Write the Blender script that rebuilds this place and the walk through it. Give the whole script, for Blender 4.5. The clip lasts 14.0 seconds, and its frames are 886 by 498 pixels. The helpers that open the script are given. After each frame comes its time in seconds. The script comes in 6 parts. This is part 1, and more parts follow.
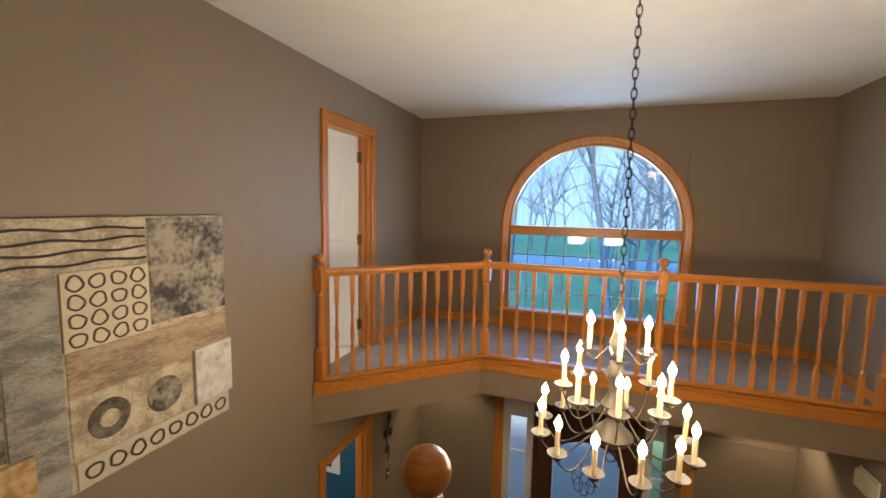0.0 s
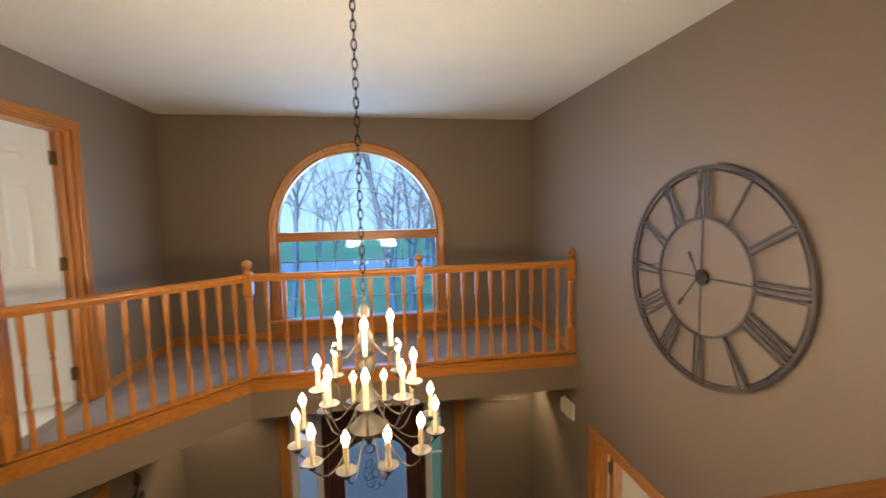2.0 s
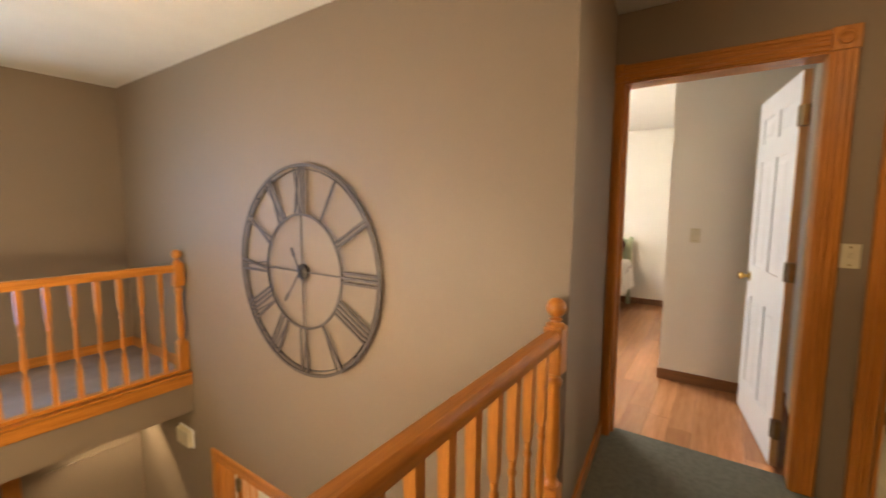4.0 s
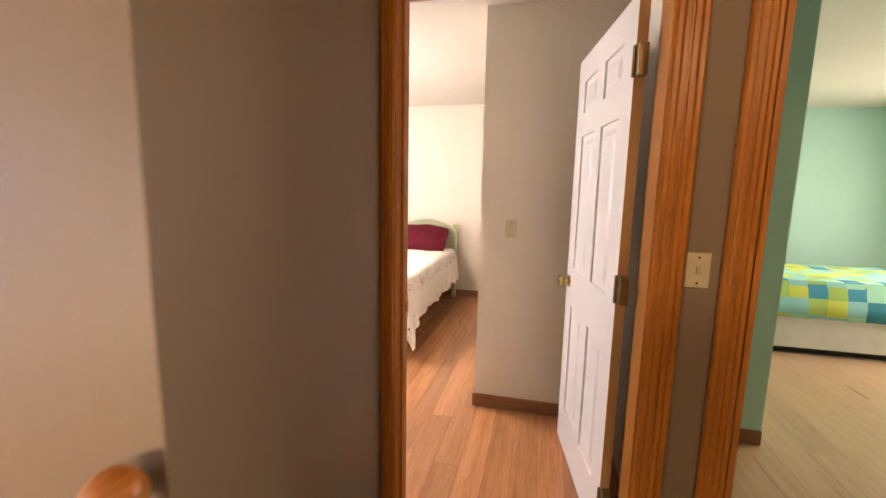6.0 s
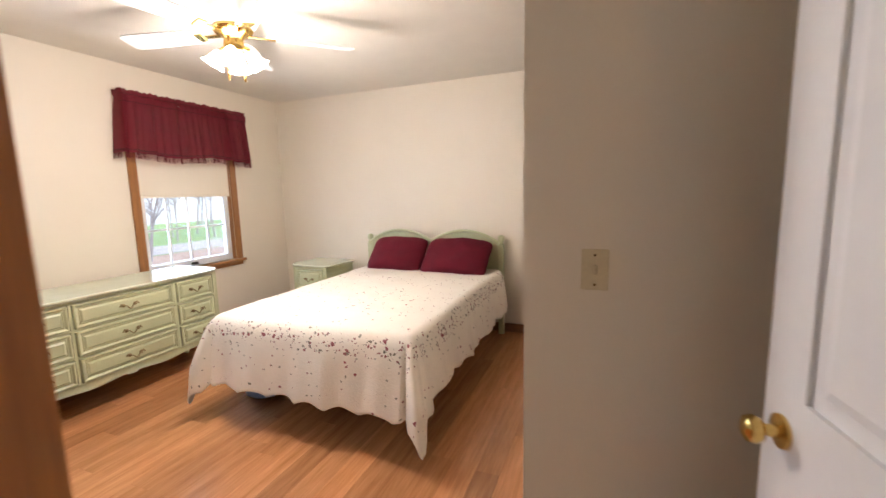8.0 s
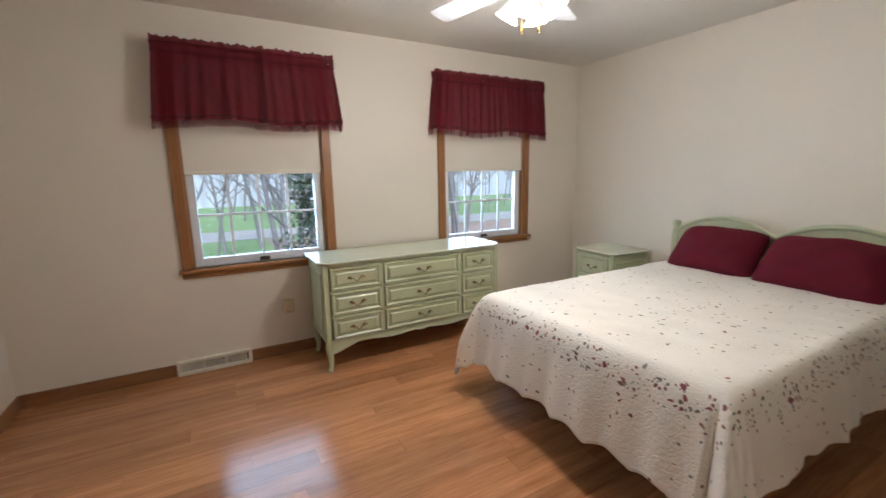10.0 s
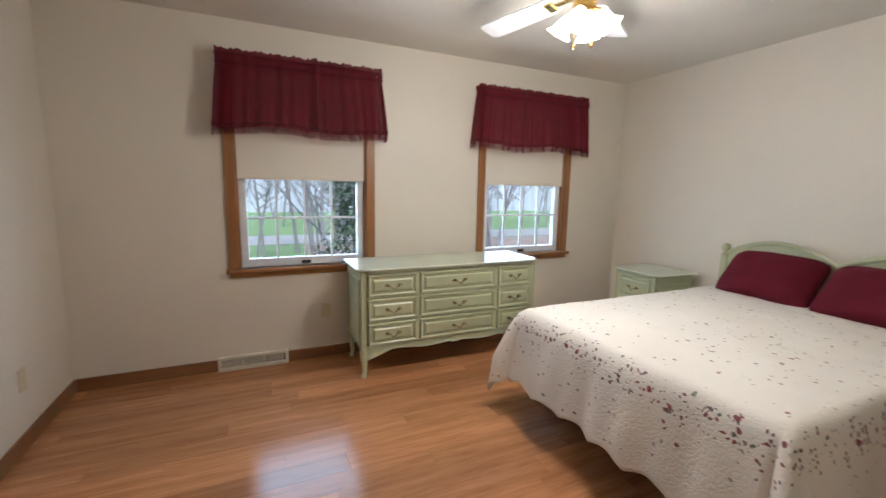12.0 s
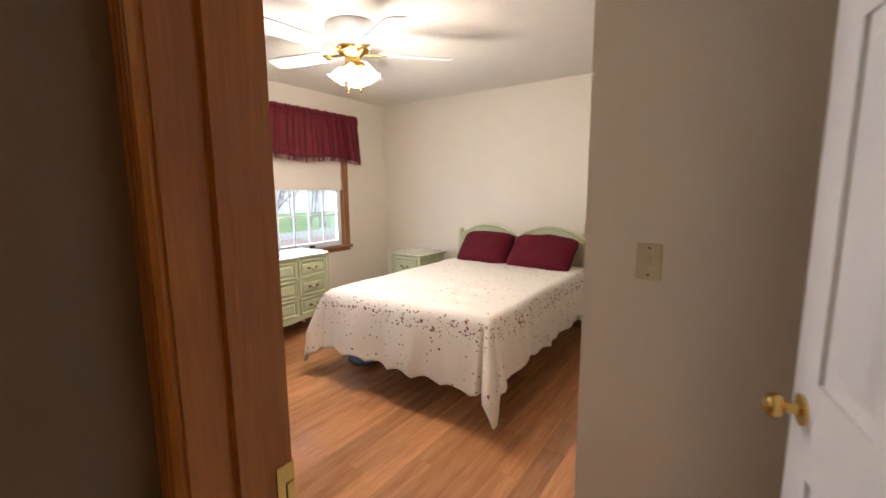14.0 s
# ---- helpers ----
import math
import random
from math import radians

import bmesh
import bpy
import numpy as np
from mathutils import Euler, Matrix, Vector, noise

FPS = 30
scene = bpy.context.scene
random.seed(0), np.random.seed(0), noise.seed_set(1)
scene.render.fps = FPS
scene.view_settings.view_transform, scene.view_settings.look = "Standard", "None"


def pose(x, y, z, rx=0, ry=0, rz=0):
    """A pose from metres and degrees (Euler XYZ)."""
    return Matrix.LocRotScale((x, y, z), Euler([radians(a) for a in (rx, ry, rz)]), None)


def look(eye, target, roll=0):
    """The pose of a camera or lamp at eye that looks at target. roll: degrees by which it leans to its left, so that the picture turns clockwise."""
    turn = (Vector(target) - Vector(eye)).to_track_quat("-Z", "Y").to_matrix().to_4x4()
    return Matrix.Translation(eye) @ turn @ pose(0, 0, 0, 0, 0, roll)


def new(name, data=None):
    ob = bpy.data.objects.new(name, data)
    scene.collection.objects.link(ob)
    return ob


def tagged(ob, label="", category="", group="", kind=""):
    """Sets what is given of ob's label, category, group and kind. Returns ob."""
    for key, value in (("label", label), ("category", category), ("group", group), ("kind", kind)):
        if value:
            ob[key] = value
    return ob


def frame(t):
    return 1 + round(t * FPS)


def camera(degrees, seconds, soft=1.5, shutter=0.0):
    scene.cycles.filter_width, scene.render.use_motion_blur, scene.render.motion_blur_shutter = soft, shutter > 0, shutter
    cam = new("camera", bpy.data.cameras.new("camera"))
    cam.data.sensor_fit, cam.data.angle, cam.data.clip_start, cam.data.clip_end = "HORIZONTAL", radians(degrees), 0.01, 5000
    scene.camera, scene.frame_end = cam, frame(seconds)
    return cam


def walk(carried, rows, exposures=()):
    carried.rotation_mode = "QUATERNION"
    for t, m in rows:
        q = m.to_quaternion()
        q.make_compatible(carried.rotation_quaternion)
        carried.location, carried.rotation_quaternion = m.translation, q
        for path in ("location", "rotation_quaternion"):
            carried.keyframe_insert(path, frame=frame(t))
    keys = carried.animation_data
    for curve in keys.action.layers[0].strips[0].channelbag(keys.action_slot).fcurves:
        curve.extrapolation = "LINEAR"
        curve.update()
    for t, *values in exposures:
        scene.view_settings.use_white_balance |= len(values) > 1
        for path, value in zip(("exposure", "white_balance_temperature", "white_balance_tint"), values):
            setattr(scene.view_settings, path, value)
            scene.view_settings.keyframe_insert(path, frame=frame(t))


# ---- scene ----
cam = camera(94.0, 14.0, shutter=0.35)
PATH = [
    (0, (0.930, 0.292, 1.399), (0.281, 2.176, 1.191), 1.1),
    (0.5, (0.961, 0.316, 1.388), (0.5, 2.251, 1.183), 0.3),
    (1, (1.019, 0.313, 1.376), (0.788, 2.291, 1.194), -0.7),
    (1.5, (1.086, 0.316, 1.382), (1.1, 2.308, 1.201), -1.4),
    (2, (1.148, 0.318, 1.393), (1.474, 2.283, 1.211), -1.2),
    (2.5, (1.19, 0.293, 1.376), (1.856, 2.171, 1.2), -0.7),
    (3, (1.255, 0.296, 1.387), (2.274, 2.006, 1.198), -0.3),
    (3.5, (1.345, 0.348, 1.385), (2.709, 1.797, 1.187), -0.1),
    (4, (1.45, 0.34, 1.378), (3.097, 1.456, 1.171), 0.3),
    (4.2, (1.513, 0.344, 1.384), (3.254, 1.301, 1.155), 0.2),
    (6.5, (2.989, 0.332, 1.402), (4.918, 0.771, 1.111), 0.8),
    (7, (3.373, 0.358, 1.415), (5.3, 0.799, 1.113), -0.3),
    (9.3, (4.394, 0.677, 1.326), (5.743, 2.123, 1.027), -0.4),
    (9.5, (4.418, 0.702, 1.353), (5.644, 2.249, 1.029), -0.4),
    (10, (4.391, 0.772, 1.361), (5.34, 2.496, 1.007), -1.0),
    (10.5, (4.393, 0.799, 1.334), (5.103, 2.636, 0.985), -1.0),
    (11, (4.35, 0.824, 1.335), (4.942, 2.704, 0.998), -0.4),
    (11.5, (4.331, 0.829, 1.351), (4.963, 2.699, 1.028), 0.4),
    (12, (4.344, 0.791, 1.35), (5.165, 2.592, 1.059), 1.1),
    (12.5, (4.244, 0.751, 1.365), (5.387, 2.371, 1.102), 1.4),
    (13, (4.154, 0.662, 1.373), (5.546, 2.07, 1.112), 1.0),
    (13.5, (3.969, 0.488, 1.387), (5.482, 1.767, 1.115), 0.3),
    (14, (3.784, 0.326, 1.377), (5.411, 1.455, 1.096), -0.4),
]
walk(cam, [(t, look(e, g, r)) for t, e, g, r in PATH], [(0, 0.66, 6350, 9), (1.5, 0.66, 6350, 9), (2.5, 0.62, 6400, 8), (3.0, 0.6, 6500, 7), (3.5, 0.72, 7000, 8), (4.2, 1.48, 7100, 11), (6.3, 1.45, 7400, 22), (7.2, 1.15, 7400, 22), (9.3, 0.0, 6250, 12), (11, -0.05, 6250, 12), (13, 0.0, 6400, 11), (14, 0.4, 7050, 18)])
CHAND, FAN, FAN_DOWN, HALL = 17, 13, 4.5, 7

# ---- world, sun, large lights ----
sky = bpy.data.worlds.new("overcast_sky")
scene.world = sky
sky.use_nodes = True
sky_tex = sky.node_tree.nodes.new("ShaderNodeTexSky")
sky_tex.sky_type, sky_tex.sun_disc = "NISHITA", False
sky_tex.sun_elevation, sky_tex.sun_rotation = radians(57), radians(-163)
sky.node_tree.links.new(sky_tex.outputs[0], sky.node_tree.nodes["Background"].inputs[0])
sky.node_tree.nodes["Background"].inputs[1].default_value = 0.15


def lamp(name, kind, m, power, color, size=0.1, size_y=None, spot=None):
    li = bpy.data.lights.new(name, kind)
    li.energy, li.color = power, color
    if kind == "AREA":
        li.shape, li.size, li.size_y = "RECTANGLE", size, size_y or size
    elif kind == "SUN":
        li.angle = radians(size)
    else:
        li.shadow_soft_size = size
    if spot:
        li.spot_size, li.spot_blend = radians(spot), 0.6
    ob = new(name, li)
    ob.matrix_world = m
    return ob


WARM = (1.0, 0.79, 0.54)
lamp("sun", "SUN", look((-6, -12, 32), (0, 8, 0)), 5.0, (1.0, 0.95, 0.9), 12)
for k in range(4):
    a = radians(45 + 90 * k)
    lamp("chandelier_glow", "POINT", pose(1.09 + 0.43 * math.cos(a), 2.22 + 0.43 * math.sin(a), 0.84), CHAND, WARM, 0.14)
for k in range(3):
    a = radians(20 + 120 * k)
    lamp("fan_glow", "POINT", pose(5.80 + 0.15 * math.cos(a), 2.43 + 0.15 * math.sin(a), 1.98), FAN, (1.0, 0.98, 0.97), 0.06)
lamp("fan_down_glow", "AREA", look((5.80, 2.43, 1.97), (5.80, 2.431, 0)), FAN_DOWN, (1.0, 0.98, 0.97), 0.3)
for x in (-0.55, 2.72):
    lamp("downlight_glow", "SPOT", pose(x, 4.72, -0.36), 22, WARM, 0.03, spot=95)
lamp("arch_window_daylight", "AREA", look((0.98, 5.2, 1.15), (0.98, 0, 0.6)), 45, (0.55, 0.75, 1.0), 1.6, 1.7)
lamp("window_daylight", "AREA", look((4.69, 4.16, 1.09), (4.69, 0, 0.6)), 14, (0.6, 0.78, 1.0), 0.85, 0.55)
lamp("window_daylight", "AREA", look((6.67, 4.16, 1.09), (6.67, 0, 0.6)), 14, (0.6, 0.78, 1.0), 0.85, 0.55)
# Added lamps without a visible source brighten the rooms past the doorways.
lamp("teal_room_fill", "AREA", look((6.6, -4.05, 1.5), (6.0, -1, 0.8)), 42, (1.0, 0.93, 0.84), 1.4, 1.2)
lamp("west_room_fill", "AREA", look((-2.9, 2.9, 1.6), (-1.6, 3.7, 1.0)), 22, (0.9, 0.95, 1.0), 1.0, 1.2)
lamp("blue_room_fill", "AREA", look((-2.0, 3.2, -0.45), (-2.0, 3.3, -2)), 14, (1.0, 0.9, 0.75), 0.5, 0.5)
lamp("side_room_fill", "AREA", look((4.2, 2.6, -0.45), (4.2, 2.7, -2)), 14, (1.0, 0.85, 0.65), 0.5, 0.5)
# Fill light added to brighten the hall; no fixture is in view.
lamp("hall_fill", "POINT", pose(2.3, -0.6, 2.2), HALL, (1.0, 0.68, 0.38), 0.1)


# ---- materials ----
def mat(name, c1, c2=None, rough=0.6, scale=8.0, bump=0.0, metal=0.0, stretch=(1, 1, 1), spec=0.5, fine=None, rand=0.0, detail=6.0, island=False, hard=0.18):
    m = bpy.data.materials.new(name)
    m.use_nodes = True
    nt = m.node_tree
    N, L = nt.nodes, nt.links
    p = N["Principled BSDF"]
    p.inputs["Roughness"].default_value, p.inputs["Metallic"].default_value = rough, metal
    p.inputs["Specular IOR Level"].default_value = spec
    c2 = c2 or tuple(0.86 * v for v in c1)
    tc, mp = N.new("ShaderNodeTexCoord"), N.new("ShaderNodeMapping")
    mp.inputs["Scale"].default_value = stretch
    L.new(tc.outputs["Object"], mp.inputs["Vector"])
    n1, n2 = N.new("ShaderNodeTexNoise"), N.new("ShaderNodeTexNoise")
    n1.inputs["Scale"].default_value, n1.inputs["Detail"].default_value = scale, detail
    n2.inputs["Scale"].default_value, n2.inputs["Detail"].default_value = fine or scale * 9, 4
    for n in (n1, n2):
        L.new(mp.outputs[0], n.inputs["Vector"])
    ramp = N.new("ShaderNodeValToRGB")
    ramp.color_ramp.elements[0].position, ramp.color_ramp.elements[1].position = 0.5 - hard, 0.5 + hard
    ramp.color_ramp.elements[0].color, ramp.color_ramp.elements[1].color = (*c2, 1), (*c1, 1)
    mixf = N.new("ShaderNodeMath")
    mixf.operation = "MULTIPLY_ADD"
    mixf.inputs[1].default_value = 0.4
    L.new(n2.outputs[0], mixf.inputs[0])
    mul = N.new("ShaderNodeMath")
    mul.operation = "MULTIPLY"
    mul.inputs[1].default_value = 0.6
    L.new(n1.outputs[0], mul.inputs[0])
    L.new(mul.outputs[0], mixf.inputs[2])
    L.new(mixf.outputs[0], ramp.inputs[0])
    out = ramp.outputs[0]
    if rand:
        info = N.new("ShaderNodeNewGeometry" if island else "ShaderNodeObjectInfo")
        hs = N.new("ShaderNodeHueSaturation")
        mr = N.new("ShaderNodeMapRange")
        mr.inputs[3].default_value, mr.inputs[4].default_value = 1 - rand, 1 + rand
        L.new(info.outputs["Random Per Island" if island else "Random"], mr.inputs[0])
        L.new(mr.outputs[0], hs.inputs["Value"])
        L.new(out, hs.inputs["Color"])
        out = hs.outputs[0]
        sh = N.new("ShaderNodeVectorMath")
        sh.operation = "ADD"
        L.new(mp.outputs[0], sh.inputs[0])
        L.new(info.outputs["Random Per Island" if island else "Random"], sh.inputs[1])
        for n in (n1, n2):
            L.new(sh.outputs[0], n.inputs["Vector"])
    L.new(out, p.inputs["Base Color"])
    rr = N.new("ShaderNodeMapRange")
    rr.inputs[3].default_value, rr.inputs[4].default_value = max(0.02, rough - 0.07), min(1, rough + 0.07)
    L.new(n1.outputs[0], rr.inputs[0])
    L.new(rr.outputs[0], p.inputs["Roughness"])
    if bump:
        b = N.new("ShaderNodeBump")
        b.inputs["Strength"].default_value, b.inputs["Distance"].default_value = bump, 0.004
        L.new(n2.outputs[0], b.inputs["Height"])
        L.new(b.outputs[0], p.inputs["Normal"])
    return m


def glow(name, c, s):
    m = bpy.data.materials.new(name)
    m.use_nodes = True
    p = m.node_tree.nodes["Principled BSDF"]
    p.inputs["Base Color"].default_value = (*c, 1)
    p.inputs["Emission Color"].default_value, p.inputs["Emission Strength"].default_value = (*c, 1), s
    return m


def glass_mat(name, c=(1, 1, 1), rough=0.0, ior=1.45):
    m = bpy.data.materials.new(name)
    m.use_nodes = True
    nt = m.node_tree
    nt.nodes.remove(nt.nodes["Principled BSDF"])
    tr, gl, mx, lw = (nt.nodes.new("ShaderNode" + k) for k in ("BsdfTransparent", "BsdfGlossy", "MixShader", "Fresnel"))
    tr.inputs[0].default_value = (*c, 1)
    gl.inputs["Roughness"].default_value = rough
    lw.inputs[0].default_value = ior
    nt.links.new(lw.outputs[0], mx.inputs[0])
    nt.links.new(tr.outputs[0], mx.inputs[1])
    nt.links.new(gl.outputs[0], mx.inputs[2])
    nt.links.new(mx.outputs[0], nt.nodes["Material Output"].inputs[0])
    return m


def wood(name, c1, c2, axis, rough=0.33, scale=7.0, rand=0.0):
    st = [1.0, 1.0, 1.0]
    st["xyz".index(axis)] = 0.07
    return mat(name, c1, c2, rough, scale, 0.12, stretch=tuple(5 * s for s in st), fine=scale * 5, rand=rand)


TAUPE = mat("taupe_wall_paint", (0.225, 0.168, 0.112), (0.21, 0.155, 0.102), 0.55, 2.5, 0.1, fine=180)
CREAM = mat("cream_wall_paint", (0.71, 0.65, 0.55), (0.68, 0.62, 0.52), 0.5, 2.0, 0.1, fine=180)
BLUE = mat("blue_wall_paint", (0.03, 0.12, 0.2), None, 0.6, 2, 0.1, fine=160)
TEAL = mat("teal_wall_paint", (0.36, 0.59, 0.51), (0.34, 0.56, 0.485), 0.55, 2, 0.1, fine=160)
CEIL = mat("ceiling_paint", (0.70, 0.66, 0.58), (0.655, 0.615, 0.54), 0.85, 5, 0.35, fine=140)
WHITE = mat("white_enamel", (0.80, 0.80, 0.79), (0.76, 0.76, 0.75), 0.35, 4, 0.04)
VINYL = mat("white_vinyl", (0.8, 0.82, 0.84), None, 0.4, 6)
OAK_C1, OAK_C2 = (0.55, 0.212, 0.036), (0.33, 0.11, 0.015)
OAK = {a: wood("golden_oak_" + a, OAK_C1, OAK_C2, a) for a in "xyz"}
BASE = {a: wood("dark_oak_base_" + a, (0.27, 0.12, 0.045), (0.18, 0.075, 0.028), a, 0.4) for a in "xyz"}
WINOAK = {a: wood("aged_window_oak_" + a, (0.34, 0.15, 0.048), (0.22, 0.088, 0.026), a, 0.4) for a in "xyz"}
MAHOG = wood("mahogany", (0.09, 0.03, 0.018), (0.05, 0.016, 0.01), "z", 0.3)
PLANK = wood("cherry_laminate", (0.58, 0.27, 0.122), (0.34, 0.142, 0.056), "x", 0.18, 4.5, rand=0.2)
PLANK_T = wood("light_laminate", (0.50, 0.33, 0.20), (0.38, 0.24, 0.14), "x", 0.3, 6.0, rand=0.07)
CARPET = mat("grey_green_carpet", (0.20, 0.205, 0.17), (0.13, 0.135, 0.11), 0.95, 30, 0.9, fine=400, spec=0.1)
CARPET_B = mat("beige_carpet", (0.38, 0.31, 0.27), (0.27, 0.21, 0.18), 0.95, 5, 0.9, fine=300, spec=0.1)
TILE = mat("foyer_tile", (0.3, 0.25, 0.19), None, 0.35, 3, 0.05)
BRASS = mat("polished_brass", (0.72, 0.50, 0.17), (0.60, 0.40, 0.12), 0.2, 20, 0, 1.0)
ANTIQUE = mat("antique_brass", (0.30, 0.22, 0.11), (0.18, 0.13, 0.07), 0.4, 30, 0.1, 1.0)
PEWTER = mat("aged_pewter_metal", (0.15, 0.125, 0.095), (0.08, 0.066, 0.05), 0.5, 25, 0.1, 0.7)
IRON = mat("dark_iron", (0.05, 0.042, 0.035), (0.03, 0.025, 0.02), 0.5, 30, 0.2, 0.6)
CLOCKM = mat("weathered_clock_metal", (0.13, 0.105, 0.085), (0.075, 0.062, 0.05), 0.6, 22, 0.3, 0.5)
CANDLE = mat("ivory_candle_sleeve", (0.72, 0.6, 0.38), (0.66, 0.53, 0.32), 0.5, 18)
FLAME = glow("lit_bulb", (1.0, 0.8, 0.5), 14)
SHADEGL = glow("lit_frosted_glass", (1.0, 0.95, 0.86), 11)
DOWN = glow("lit_downlight", (1.0, 0.78, 0.5), 8)
SAGE = mat("sage_green_lacquer", (0.50, 0.53, 0.33), (0.45, 0.475, 0.29), 0.32, 6, 0.06, fine=60)
SAGE_D = mat("sage_antique_glaze", (0.28, 0.28, 0.15), (0.22, 0.22, 0.11), 0.45, 20, 0.1)
SAGE_T = mat("sage_glossy_top", (0.56, 0.58, 0.44), (0.52, 0.545, 0.40), 0.16, 5, 0.02)
MAROON = mat("maroon_cotton", (0.125, 0.006, 0.016), (0.085, 0.004, 0.011), 0.8, 9, 0.35, fine=500, spec=0.2)
IVORYP = mat("ivory_plastic", (0.62, 0.54, 0.36), None, 0.4, 10)
ROLLER = mat("roller_shade_fabric", (0.74, 0.69, 0.59), (0.71, 0.66, 0.56), 0.8, 3, 0.1, fine=300)
SHEET = mat("white_sheet", (0.72, 0.70, 0.66), None, 0.85, 6, 0.2)
# Shade below the quilt is put into the box spring's blue-grey colour.
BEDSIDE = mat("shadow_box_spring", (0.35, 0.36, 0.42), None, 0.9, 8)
# Blue daylight cast is put into the pane colours; arch glass also dims the sky.
GLASS = glass_mat("window_glass", (0.90, 0.96, 1.0))
GLASS_ARCH = glass_mat("arch_glass_blue_cast", (0.40, 0.62, 0.88))
LEADED = glass_mat("textured_door_glass", (0.75, 0.88, 0.95), 0.15)
MUNTIN = mat("grey_window_grid", (0.34, 0.35, 0.36), None, 0.5, 12)
GRASS = mat("spring_grass", (0.26, 0.38, 0.20), (0.19, 0.30, 0.14), 0.9, 0.6, 0.8, fine=30, spec=0.1)
ROAD = mat("pale_concrete_road", (0.42, 0.42, 0.43), (0.34, 0.34, 0.35), 0.9, 1.2, 0.3)
BARK = mat("grey_bark", (0.36, 0.34, 0.36), (0.25, 0.235, 0.25), 0.9, 4, 0.8)
LEAF = mat("evergreen_leaf", (0.12, 0.22, 0.13), (0.07, 0.14, 0.075), 0.6, 6, rand=0.3, island=True)
# Distance haze is painted into this pale colour; emission stands in for daylight.
HAZE = mat("far_woods_painted_haze", (0.44, 0.47, 0.54), (0.29, 0.30, 0.34), 1.0, 0.5, stretch=(1, 1, 0.12), fine=2.0, spec=0)
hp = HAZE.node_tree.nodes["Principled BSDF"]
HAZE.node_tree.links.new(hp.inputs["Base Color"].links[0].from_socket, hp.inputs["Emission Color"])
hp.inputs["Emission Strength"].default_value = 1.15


def sheer_mat():
    m = mat("sheer_maroon", (0.15, 0.010, 0.022), (0.10, 0.006, 0.014), 0.75, 14, 0.2, fine=300, spec=0.2)
    nt = m.node_tree
    p = nt.nodes["Principled BSDF"]
    tl, tp, mx, m2 = (nt.nodes.new("ShaderNode" + k) for k in ("BsdfTranslucent", "BsdfTransparent", "MixShader", "MixShader"))
    tl.inputs[0].default_value = (0.4, 0.03, 0.06, 1)
    mx.inputs[0].default_value, m2.inputs[0].default_value = 0.35, 0.12
    nt.links.new(p.outputs[0], mx.inputs[1])
    nt.links.new(tl.outputs[0], mx.inputs[2])
    nt.links.new(mx.outputs[0], m2.inputs[1])
    nt.links.new(tp.outputs[0], m2.inputs[2])
    nt.links.new(m2.outputs[0], nt.nodes["Material Output"].inputs[0])
    return m


